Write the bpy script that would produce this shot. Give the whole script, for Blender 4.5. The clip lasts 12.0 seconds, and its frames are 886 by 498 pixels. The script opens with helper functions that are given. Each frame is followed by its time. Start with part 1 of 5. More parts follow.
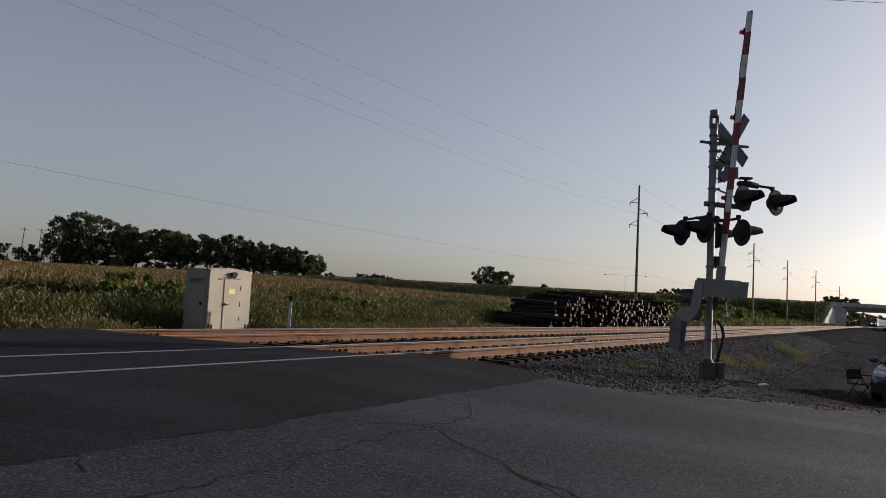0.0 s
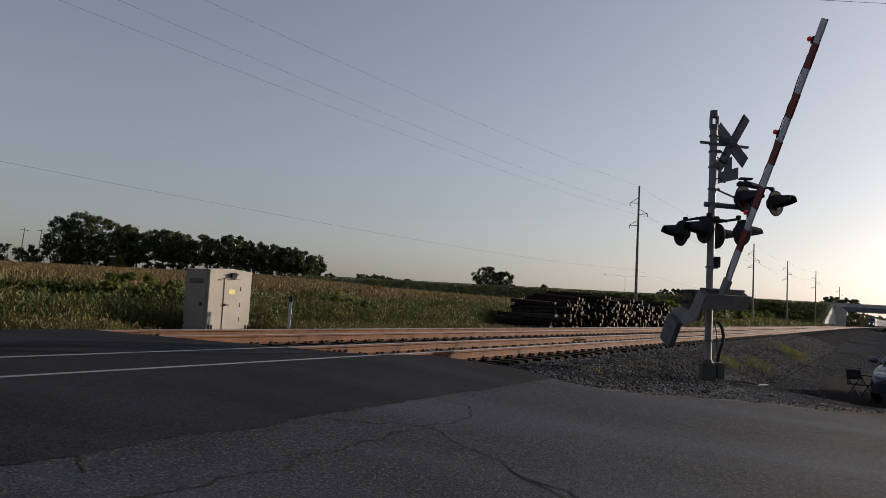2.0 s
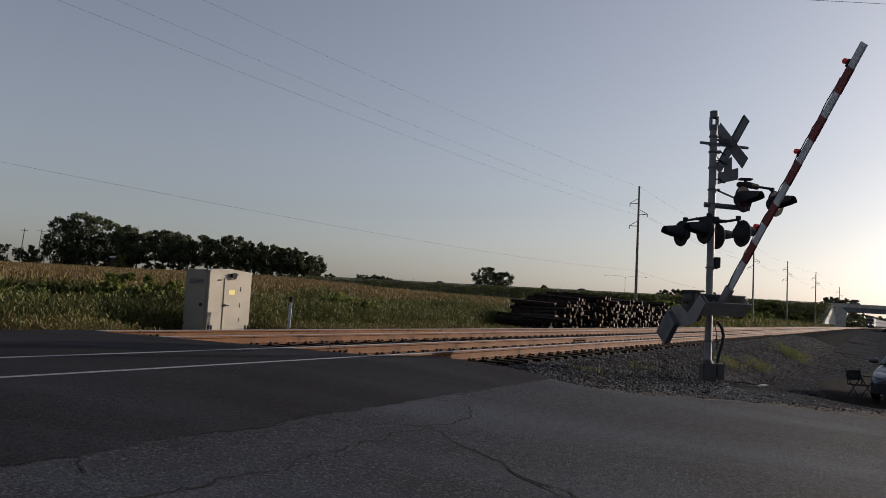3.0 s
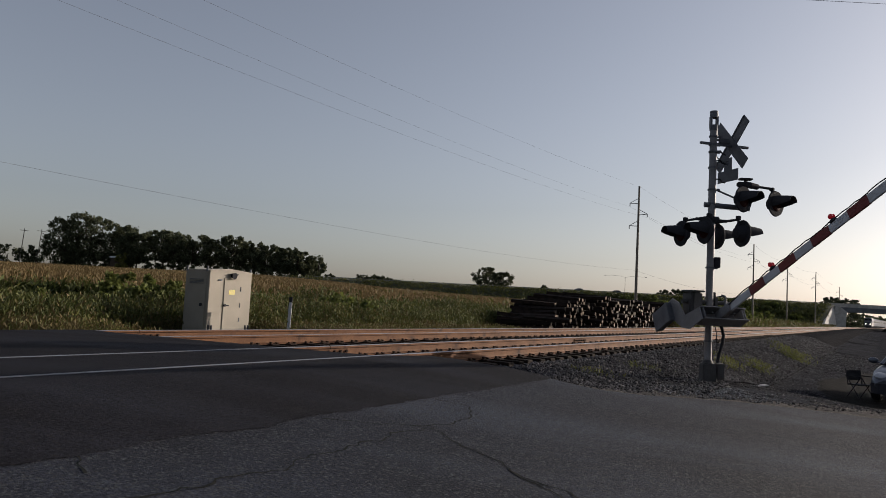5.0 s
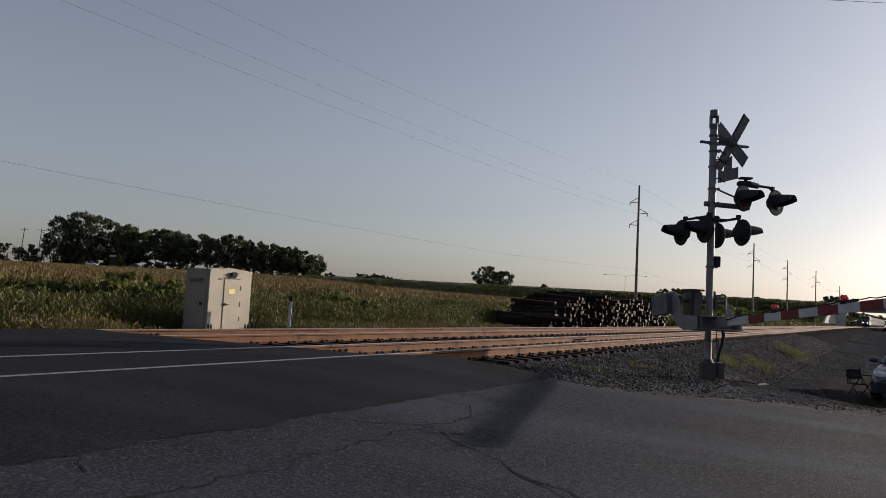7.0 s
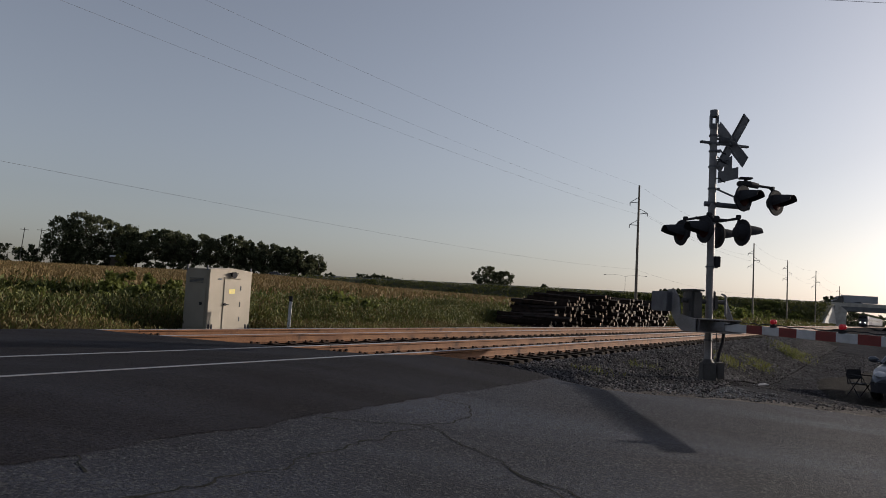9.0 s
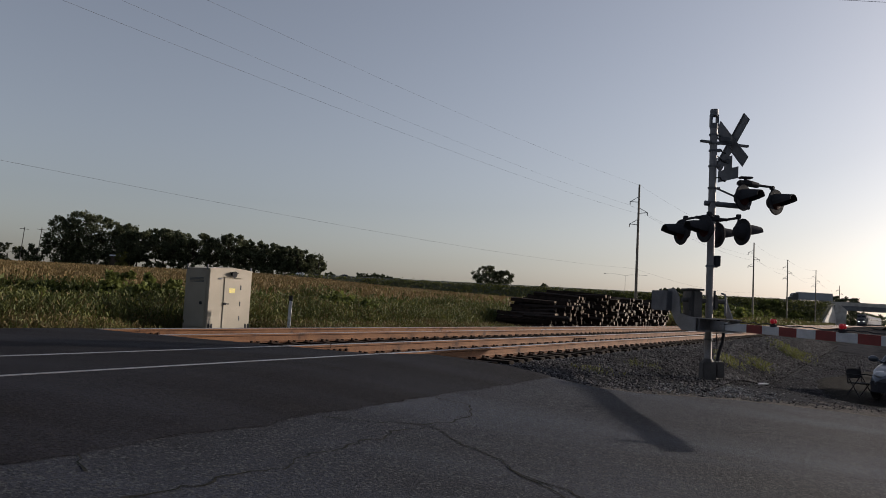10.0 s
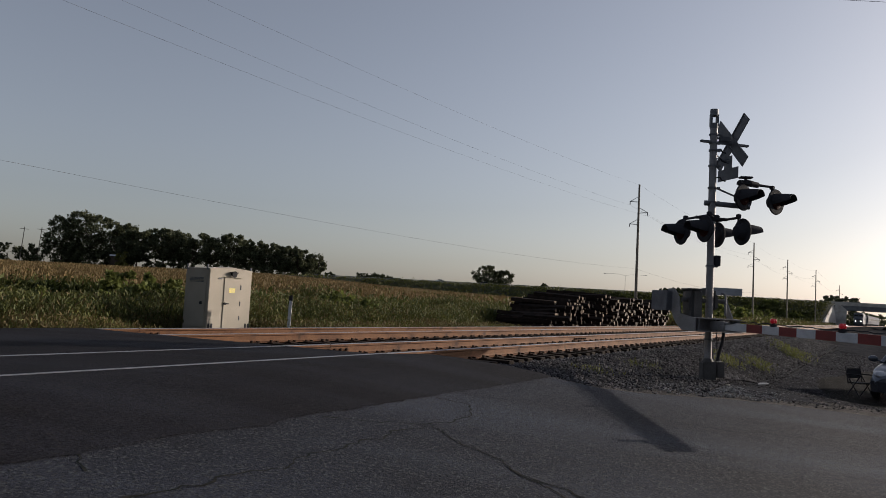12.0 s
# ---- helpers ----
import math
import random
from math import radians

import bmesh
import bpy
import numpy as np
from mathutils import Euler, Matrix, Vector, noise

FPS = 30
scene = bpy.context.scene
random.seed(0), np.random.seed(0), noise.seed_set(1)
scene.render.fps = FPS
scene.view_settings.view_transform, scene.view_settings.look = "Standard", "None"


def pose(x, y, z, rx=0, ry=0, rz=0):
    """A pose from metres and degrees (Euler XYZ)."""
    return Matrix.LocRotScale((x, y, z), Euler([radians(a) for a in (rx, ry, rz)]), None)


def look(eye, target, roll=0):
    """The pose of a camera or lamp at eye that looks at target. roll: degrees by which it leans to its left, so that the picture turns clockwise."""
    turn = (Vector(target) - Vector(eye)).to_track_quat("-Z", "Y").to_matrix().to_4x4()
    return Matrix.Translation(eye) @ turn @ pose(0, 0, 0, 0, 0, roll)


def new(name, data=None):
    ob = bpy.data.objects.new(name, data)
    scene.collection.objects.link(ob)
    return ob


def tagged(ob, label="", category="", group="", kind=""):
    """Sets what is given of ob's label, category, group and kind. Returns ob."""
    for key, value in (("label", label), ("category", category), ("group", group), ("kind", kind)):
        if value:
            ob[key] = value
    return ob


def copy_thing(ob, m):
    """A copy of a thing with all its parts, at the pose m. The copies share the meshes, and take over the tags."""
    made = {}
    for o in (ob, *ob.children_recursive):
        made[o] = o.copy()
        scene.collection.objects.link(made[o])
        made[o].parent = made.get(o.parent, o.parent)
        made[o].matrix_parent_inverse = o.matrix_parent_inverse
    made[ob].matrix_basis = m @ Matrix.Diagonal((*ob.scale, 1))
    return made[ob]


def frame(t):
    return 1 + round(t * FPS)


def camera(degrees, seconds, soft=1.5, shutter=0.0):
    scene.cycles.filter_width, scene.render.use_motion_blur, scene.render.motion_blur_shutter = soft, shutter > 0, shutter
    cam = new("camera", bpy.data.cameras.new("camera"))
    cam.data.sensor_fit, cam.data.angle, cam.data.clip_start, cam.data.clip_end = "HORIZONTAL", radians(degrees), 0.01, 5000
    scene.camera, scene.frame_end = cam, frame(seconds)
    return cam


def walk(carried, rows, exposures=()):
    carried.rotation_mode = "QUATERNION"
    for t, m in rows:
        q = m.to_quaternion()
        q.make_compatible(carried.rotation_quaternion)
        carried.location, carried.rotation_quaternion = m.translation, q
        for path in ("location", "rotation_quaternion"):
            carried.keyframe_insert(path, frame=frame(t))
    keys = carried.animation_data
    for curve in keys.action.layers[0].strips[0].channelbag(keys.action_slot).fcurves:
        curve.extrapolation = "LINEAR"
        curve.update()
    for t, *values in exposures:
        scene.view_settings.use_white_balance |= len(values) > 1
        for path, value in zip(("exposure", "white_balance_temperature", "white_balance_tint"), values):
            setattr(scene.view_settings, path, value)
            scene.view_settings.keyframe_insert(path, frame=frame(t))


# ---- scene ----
EYE = 1.45          # camera height over the road under it
RAIL = 0.706        # top of rail
AZ = 30.12          # bearing of the tracks, degrees clockwise from +Y
FOV, PITCH, ROLL = 61.2, 4.12, 3.0


def aim(dp=0.0):
    m = Matrix.Translation((0, 0, EYE)) @ pose(0, 0, 0, 90 + PITCH + dp, 0, 0)
    return m @ pose(0, 0, 0, 0, 0, ROLL)


cam = camera(FOV, 12.0, soft=0.8)
walk(cam, [(0.0, aim()), (1.5, aim()), (2.5, aim(0.07)), (5.4, aim(0.07)), (6.0, aim()), (9.0, aim()), (10.0, aim(-0.05)), (12.0, aim(-0.06))],
     exposures=[(0.0, 0.0, 6500, 10), (12.0, 0.0, 6500, 10)])

# ---- light ----
SUN_AZ, SUN_EL = 64.4, 13.5
world = bpy.data.worlds.new("sky")
scene.world = world
world.use_nodes = True
wn = world.node_tree
sky = wn.nodes.new("ShaderNodeTexSky")
sky.sky_type = "NISHITA"
sky.sun_disc = False
sky.sun_elevation, sky.sun_rotation = radians(SUN_EL), radians(SUN_AZ)
sky.air_density, sky.dust_density, sky.ozone_density = 1.0, 1.8, 1.4
back = wn.nodes["Background"]
back.inputs["Strength"].default_value = 0.116
# summer haze: a paler, slightly violet sky
haze = wn.nodes.new("ShaderNodeHueSaturation")
haze.inputs["Saturation"].default_value = 0.52
wn.links.new(sky.outputs[0], haze.inputs["Color"])
veil = wn.nodes.new("ShaderNodeMixRGB")
veil.blend_type = "MULTIPLY"
veil.inputs["Fac"].default_value = 1.0
veil.inputs["Color2"].default_value = (0.975, 0.965, 1.04, 1)
wn.links.new(haze.outputs[0], veil.inputs["Color1"])
wn.links.new(veil.outputs[0], back.inputs["Color"])

sun_data = bpy.data.lights.new("sun", "SUN")
sun_data.energy, sun_data.angle, sun_data.color = 4.9, radians(0.6), (1.0, 0.88, 0.75)
sun = new("sun", sun_data)
to_sun = Vector((math.sin(radians(SUN_AZ)) * math.cos(radians(SUN_EL)), math.cos(radians(SUN_AZ)) * math.cos(radians(SUN_EL)), math.sin(radians(SUN_EL))))
sun.matrix_world = look(to_sun * 100, (0, 0, 0))

# ---- materials ----
def material(name, color, rough=0.8, metal=0.0, second=None, scale=3.0, fine=40.0, bump=0.3, vary=0.25, island=0.0, random_ob=0.0, emit=0.0, stain=None, detail=6.0, dist=0.02, spec=0.5, grain=3.0, streak=None, speckle=None):
    """Two scales of noise between a colour and a second one, grain in the relief, and a shift from piece to piece."""
    m = bpy.data.materials.new(name)
    m.use_nodes = True
    nt = m.node_tree
    n, link = nt.nodes, nt.links.new
    b = n["Principled BSDF"]
    b.inputs["Roughness"].default_value, b.inputs["Metallic"].default_value = rough, metal
    b.inputs["Specular IOR Level"].default_value = spec
    co = n.new("ShaderNodeTexCoord")
    big = n.new("ShaderNodeTexNoise")
    big.inputs["Scale"].default_value, big.inputs["Detail"].default_value = scale, detail
    link(co.outputs["Object"], big.inputs["Vector"])
    small = n.new("ShaderNodeTexNoise")
    small.inputs["Scale"].default_value, small.inputs["Detail"].default_value, small.inputs["Roughness"].default_value = fine, grain, 0.7 if grain > 4 else 0.5
    link(co.outputs["Object"], small.inputs["Vector"])
    ramp = n.new("ShaderNodeValToRGB")
    ramp.color_ramp.elements[0].position, ramp.color_ramp.elements[1].position = 0.35, 0.68
    ramp.color_ramp.elements[0].color = (*color, 1)
    ramp.color_ramp.elements[1].color = (*(second or [c * 0.72 for c in color]), 1)
    link(big.outputs["Fac"], ramp.inputs["Fac"])
    out = ramp.outputs["Color"]
    if stain:
        sn = n.new("ShaderNodeTexNoise")
        sn.inputs["Scale"].default_value, sn.inputs["Detail"].default_value = stain[1], 8.0
        link(co.outputs["Object"], sn.inputs["Vector"])
        sr = n.new("ShaderNodeValToRGB")
        sr.color_ramp.elements[0].position, sr.color_ramp.elements[1].position = stain[2], stain[2] + 0.12
        link(sn.outputs["Fac"], sr.inputs["Fac"])
        sm = n.new("ShaderNodeMixRGB")
        sm.inputs["Color2"].default_value = (*stain[0], 1)
        link(sr.outputs["Color"], sm.inputs["Fac"])
        link(out, sm.inputs["Color1"])
        out = sm.outputs["Color"]
    if streak:
        # long worn bands: colour, scale, threshold, stretch
        mp = n.new("ShaderNodeMapping")
        mp.inputs["Scale"].default_value = streak[3]
        mp.inputs["Rotation"].default_value = (0, 0, radians(streak[4]))
        link(co.outputs["Object"], mp.inputs["Vector"])
        kn = n.new("ShaderNodeTexNoise")
        kn.inputs["Scale"].default_value, kn.inputs["Detail"].default_value = streak[1], 5.0
        link(mp.outputs["Vector"], kn.inputs["Vector"])
        kr = n.new("ShaderNodeMapRange")
        kr.inputs["From Min"].default_value, kr.inputs["From Max"].default_value = streak[2], streak[2] + 0.22
        kr.inputs["To Max"].default_value = 0.75
        link(kn.outputs["Fac"], kr.inputs["Value"])
        km = n.new("ShaderNodeMixRGB")
        km.inputs["Color2"].default_value = (*streak[0], 1)
        link(kr.outputs["Result"], km.inputs["Fac"])
        link(out, km.inputs["Color1"])
        out = km.outputs["Color"]
    if speckle:
        # single stones that show in the surface: colour, scale, share
        vo = n.new("ShaderNodeTexVoronoi")
        vo.inputs["Scale"].default_value = speckle[1]
        link(co.outputs["Object"], vo.inputs["Vector"])
        sep = n.new("ShaderNodeSeparateColor")
        link(vo.outputs["Color"], sep.inputs["Color"])
        gt = n.new("ShaderNodeMath")
        gt.operation = "GREATER_THAN"
        gt.inputs[1].default_value = 1 - speckle[2]
        link(sep.outputs[0], gt.inputs[0])
        vm = n.new("ShaderNodeMixRGB")
        vm.inputs["Color2"].default_value = (*speckle[0], 1)
        link(gt.outputs[0], vm.inputs["Fac"])
        link(out, vm.inputs["Color1"])
        out = vm.outputs["Color"]
    amount = n.new("ShaderNodeMapRange")
    amount.inputs["From Min"].default_value, amount.inputs["From Max"].default_value = 0.25, 0.75
    amount.inputs["To Min"].default_value, amount.inputs["To Max"].default_value = 1 - vary, 1 + vary
    link(small.outputs["Fac"], amount.inputs["Value"])
    value = amount.outputs["Result"]
    for kind, spread in (("ShaderNodeNewGeometry", island), ("ShaderNodeObjectInfo", random_ob)):
        if spread:
            src = n.new(kind)
            rng = n.new("ShaderNodeMapRange")
            rng.inputs["To Min"].default_value, rng.inputs["To Max"].default_value = 1 - spread, 1 + spread
            link(src.outputs["Random Per Island" if island and kind.endswith("Geometry") else "Random"], rng.inputs["Value"])
            mul = n.new("ShaderNodeMath")
            mul.operation = "MULTIPLY"
            link(value, mul.inputs[0])
            link(rng.outputs["Result"], mul.inputs[1])
            value = mul.outputs["Value"]
    tone = n.new("ShaderNodeVectorMath")
    tone.operation = "SCALE"
    link(out, tone.inputs[0])
    link(value, tone.inputs["Scale"])
    link(tone.outputs["Vector"], b.inputs["Base Color"])
    if bump:
        bp = n.new("ShaderNodeBump")
        bp.inputs["Strength"].default_value, bp.inputs["Distance"].default_value = bump, dist
        link(small.outputs["Fac"], bp.inputs["Height"])
        link(bp.outputs["Normal"], b.inputs["Normal"])
    if emit:
        b.inputs["Emission Color"].default_value = (*color, 1)
        b.inputs["Emission Strength"].default_value = emit
    return m


def leafy(name, color, second, spread=0.35, passing=0.25):
    """Foliage: thin, a little light passes through, tone differs from leaf to leaf."""
    m = material(name, color, 0.6, second=second, scale=0.6, fine=8.0, bump=0.0, vary=0.2, island=spread)
    nt = m.node_tree
    b = nt.nodes["Principled BSDF"]
    b.inputs["Specular IOR Level"].default_value = 0.15
    tr = nt.nodes.new("ShaderNodeBsdfTranslucent")
    src = b.inputs["Base Color"].links[0].from_socket
    nt.links.new(src, tr.inputs["Color"])
    mix = nt.nodes.new("ShaderNodeMixShader")
    mix.inputs[0].default_value = passing
    nt.links.new(b.outputs[0], mix.inputs[1])
    nt.links.new(tr.outputs[0], mix.inputs[2])
    nt.links.new(mix.outputs[0], nt.nodes["Material Output"].inputs["Surface"])
    return m


M_SOIL = material("soil", (0.05, 0.04, 0.03), 0.95, second=(0.045, 0.055, 0.02), scale=0.15, fine=6, bump=0.6, dist=0.05, spec=0.0)
M_ASPHALT = material("dark_asphalt", (0.0098, 0.0088, 0.0110), 0.8, second=(0.0126, 0.0114, 0.0140), scale=0.5, fine=45, grain=9, bump=0.8, vary=1.0, stain=((0.0145, 0.0132, 0.0146), 1.6, 0.56), dist=0.012, spec=0.06, streak=((0.022, 0.0228, 0.030), 1.5, 0.45, (0.07, 1, 1), 8), speckle=((0.022, 0.0205, 0.021), 75, 0.1))
M_OLD = material("worn_asphalt", (0.0225, 0.0255, 0.0365), 0.8, second=(0.0165, 0.0172, 0.0225), scale=0.5, fine=45, grain=10, bump=1.0, vary=1.0, dist=0.018, spec=0.1, streak=((0.040, 0.046, 0.064), 0.9, 0.45, (0.09, 1, 1), 6), speckle=((0.047, 0.049, 0.055), 62, 0.2))
M_GRAVEL = material("dark_gravel", (0.050, 0.051, 0.056), 0.95, second=(0.034, 0.0338, 0.036), scale=1.1, fine=30, bump=0.6, vary=0.8, dist=0.02, spec=0.0, stain=((0.012, 0.0115, 0.012), 0.16, 0.56))
M_DARKGROUND = material("dark_ground", (0.0075, 0.0070, 0.0074), 0.95, second=(0.0045, 0.0043, 0.0044), scale=1.3, fine=35, grain=8, bump=0.8, vary=0.8, dist=0.02, spec=0.02, speckle=((0.04, 0.038, 0.037), 40, 0.10))
PATCH_AT = (27.0, -0.5)      # along and across the tracks
# ballast sheet: shade in the gaps between stones is put into its colour
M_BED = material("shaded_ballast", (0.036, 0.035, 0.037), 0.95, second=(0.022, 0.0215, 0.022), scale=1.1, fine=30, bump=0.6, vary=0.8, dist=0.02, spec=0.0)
M_DUST = material("dusty_gravel", (0.082, 0.075, 0.071), 0.95, second=(0.050, 0.046, 0.045), scale=1.6, fine=45, grain=8, bump=0.8, vary=0.7, dist=0.02, spec=0.02, speckle=((0.14, 0.135, 0.13), 40, 0.10))
M_STONE = material("ballast_stone", (0.082, 0.079, 0.083), 0.85, second=(0.026, 0.025, 0.028), scale=2.0, fine=30, bump=0.4, island=0.75, spec=0.15)
M_CHIP = material("pale_stone_chips", (0.15, 0.155, 0.165), 0.9, second=(0.08, 0.082, 0.088), scale=2.0, fine=30, bump=0.3, island=0.6, spec=0.1)
M_RUST = material("rusty_rail_steel", (0.142, 0.069, 0.035), 0.75, second=(0.088, 0.041, 0.022), scale=2.0, fine=40, bump=0.25, stain=((0.05, 0.026, 0.017), 3.5, 0.58), spec=0.12)
M_RAILTOP = material("polished_rail_head", (0.20, 0.21, 0.24), 0.5, metal=0.55, second=(0.15, 0.148, 0.155), scale=4.0, fine=60, bump=0.05, vary=0.1)
M_TIE = material("creosoted_tie", (0.030, 0.021, 0.017), 0.9, second=(0.014, 0.011, 0.0095), scale=5, fine=60, bump=0.5, random_ob=0.35, spec=0.08)
M_TIE_END = material("weathered_tie_end", (0.165, 0.137, 0.108), 0.9, second=(0.07, 0.056, 0.043), scale=6, fine=50, bump=0.4, random_ob=0.8, spec=0.08)
M_ALU = material("weathered_aluminium", (0.26, 0.255, 0.26), 0.6, metal=0.2, second=(0.18, 0.173, 0.173), scale=3, fine=60, bump=0.1)
M_GALV = material("galvanised_steel", (0.155, 0.16, 0.175), 0.65, metal=0.3, second=(0.11, 0.113, 0.125), scale=5, fine=60, bump=0.1)
M_BLACK = material("black_painted_metal", (0.036, 0.036, 0.041), 0.8, second=(0.046, 0.046, 0.051), scale=6, fine=60, bump=0.1, spec=0.04)
M_MACHINE = material("grey_machine_paint", (0.075, 0.072, 0.07), 0.7, second=(0.05, 0.048, 0.046), scale=5, fine=50, bump=0.15)
M_CABINET = material("cabinet_aluminium", (0.335, 0.30, 0.25), 0.7, metal=0.0, second=(0.275, 0.25, 0.21), spec=0.2, scale=1.2, fine=60, bump=0.08, vary=0.06)
M_WHITE = material("reflective_white", (0.60, 0.60, 0.62), 0.6, second=(0.46, 0.46, 0.48), scale=5, fine=60, bump=0.05, vary=0.08)
M_RED = material("reflective_red", (0.21, 0.026, 0.024), 0.6, second=(0.15, 0.022, 0.02), scale=5, fine=60, bump=0.05, vary=0.1)
M_REDLENS = material("red_lens", (0.04, 0.004, 0.004), 0.7, second=(0.03, 0.004, 0.004), bump=0.0, spec=0.15)
M_LAMPON = material("lit_red_lamp", (0.24, 0.008, 0.014), 0.3, second=(0.24, 0.008, 0.014), bump=0.0, emit=0.35)
M_CONCRETE = material("concrete", (0.42, 0.40, 0.37), 0.85, second=(0.30, 0.285, 0.26), scale=0.8, fine=30, bump=0.3)
M_STEELDARK = material("painted_girder", (0.13, 0.14, 0.15), 0.7, second=(0.09, 0.09, 0.10), scale=0.6, fine=10, bump=0.1)
M_WOOD = material("grey_wooden_pole", (0.20, 0.17, 0.14), 0.85, second=(0.13, 0.11, 0.09), scale=2, fine=30, bump=0.3)
M_WIRE = material("wire", (0.10, 0.10, 0.11), 0.9, second=(0.07, 0.07, 0.075), bump=0.0, spec=0.0)
M_BARK = material("bark", (0.07, 0.055, 0.04), 0.9, second=(0.045, 0.035, 0.028), scale=3, fine=20, bump=0.5, spec=0.08)
M_LEAF = leafy("tree_leaves", (0.078, 0.086, 0.046), (0.055, 0.063, 0.034), 0.4, 0.3)
M_CORN = leafy("corn_leaves", (0.095, 0.085, 0.028), (0.05, 0.062, 0.018))
M_CORNGREEN = leafy("green_corn_leaves", (0.075, 0.085, 0.022), (0.042, 0.056, 0.015))
M_TASSEL = leafy("corn_tassels", (0.155, 0.108, 0.046), (0.115, 0.08, 0.036), 0.2)
M_WEED = leafy("weeds", (0.115, 0.112, 0.030), (0.078, 0.086, 0.026), 0.22)
M_DRY = leafy("dry_grass", (0.125, 0.095, 0.040), (0.085, 0.068, 0.030), 0.25)
M_BUSH = leafy("bush_leaves", (0.078, 0.088, 0.028), (0.055, 0.066, 0.022), 0.25)
M_SHRUB = leafy("shrub_leaves", (0.13, 0.145, 0.04), (0.085, 0.105, 0.03), 0.4, 0.4)
M_TUFT = leafy("tuft_blades", (0.15, 0.155, 0.04), (0.10, 0.115, 0.032))

# ---- helpers of this scene ----
TX, TY = math.sin(radians(AZ)), math.cos(radians(AZ))


def trk(a, d, z=0.0):
    """Track coordinates: a along the tracks from the camera's foot, d across them (away from the camera)."""
    return Vector((a * TX - d * TY, a * TY + d * TX, z))


def to_trk(x, y):
    return x * TX + y * TY, -x * TY + y * TX


def step(v, lo, hi):
    u = min(1.0, max(0.0, (v - lo) / (hi - lo)))
    return u * u * (3 - 2 * u)


def lerp_table(v, table):
    if v <= table[0][0]:
        return table[0][1]
    for (a, p), (b, q) in zip(table, table[1:]):
        if v <= b:
            return p + (q - p) * (v - a) / (b - a)
    return table[-1][1]


ROAD_PROFILE = [(-60, -0.35), (-8, -0.10), (0, 0.0), (1.5, 0.16), (2.6, 0.28), (3.8, 0.43), (4.7, 0.575), (5.2, 0.665), (5.5, 0.6935), (9.2, 0.6935), (9.5, 0.701), (11.5, 0.701), (12.5, 0.62), (16, 0.40), (22, 0.3)]
DIRT_PROFILE = [(-60, -0.35), (-8, -0.10), (0, 0.0), (1.5, 0.16), (2.6, 0.28), (3.6, 0.31), (5.0, 0.34), (12, 0.34), (14, 0.34), (17.5, 0.32), (22, -0.1), (27, -0.65)]


def drop(a, d):
    """The yard falls away beside the crossing."""
    return 0.5 * step(a, 14.5, 22) * (1 - step(d, 2.2, 4.2))


def road_z(x, y):
    a, d = to_trk(x, y)
    return lerp_table(d, ROAD_PROFILE) - drop(a, d)


def yard_z(x, y):
    a, d = to_trk(x, y)
    return lerp_table(d, DIRT_PROFILE) - drop(a, d)


FIELD_FALL = [(-0.24, 1.0), (-0.15, 0.86), (-0.056, 0.63), (0.10, 0.42), (0.3, 0.36)]     # the field sinks towards the east


def ground_z(x, y):
    a, d = to_trk(x, y)
    z = lerp_table(d, DIRT_PROFILE) - drop(a, d) - 0.09 * (1 - step(d, 12, 15))
    rise = max(0.0, min(y, 330) - 45) * 0.0305
    rise *= lerp_table(x / max(y, 1.0), FIELD_FALL)
    return z + rise * step(d, 20, 46) + 0.05 * noise.noise((x * 0.2, y * 0.2, 0)) * step(d, 15, 20)


def mesh_of(bm, name):
    me = bpy.data.meshes.new(name)
    bm.to_mesh(me)
    bm.free()
    return me


def smooth(me, angle=40):
    me.shade_smooth()
    me.set_sharp_from_angle(angle=radians(angle))
    return me


def part(name, bm, mat, parent=None, label="", m=None, flat=False):
    me = mesh_of(bm, name)
    if not flat:
        smooth(me)
    for mm in mat if isinstance(mat, (list, tuple)) else [mat]:
        me.materials.append(mm)
    ob = new(name, me)
    if parent:
        ob.parent = parent
    if m is not None:
        ob.matrix_basis = m
    if label:
        tagged(ob, label)
    return ob


def piece(name, me, parent, m):
    ob = new(name, me)
    ob.parent = parent
    ob.matrix_basis = m
    return ob


def thing(name, label, category, m=None, group="", kind=""):
    ob = new(name)
    ob.empty_display_size = 0.2
    if m is not None:
        ob.matrix_basis = m
    return tagged(ob, label, category, group, kind)


def add_box(bm, x0, x1, y0, y1, z0, z1, bevel=0.0, m=None, mi=0):
    r = bmesh.ops.create_cube(bm, size=1)
    vs = r["verts"]
    for v in vs:
        v.co = Vector((x0 + (v.co.x + 0.5) * (x1 - x0), y0 + (v.co.y + 0.5) * (y1 - y0), z0 + (v.co.z + 0.5) * (z1 - z0)))
    faces = {f for v in vs for f in v.link_faces}
    for f in faces:
        f.material_index = mi
    if bevel:
        r2 = bmesh.ops.bevel(bm, geom=list({e for v in vs for e in v.link_edges}), offset=bevel, segments=2, affect="EDGES", clamp_overlap=True)
        for f in r2["faces"]:
            f.material_index = mi
        vs = list({v for f in r2["faces"] for v in f.verts} | {v for v in vs if v.is_valid})
    if m is not None:
        bmesh.ops.transform(bm, matrix=m, verts=vs)
    return bm


def box(x0, x1, y0, y1, z0, z1, bevel=0.0):
    return add_box(bmesh.new(), x0, x1, y0, y1, z0, z1, bevel)


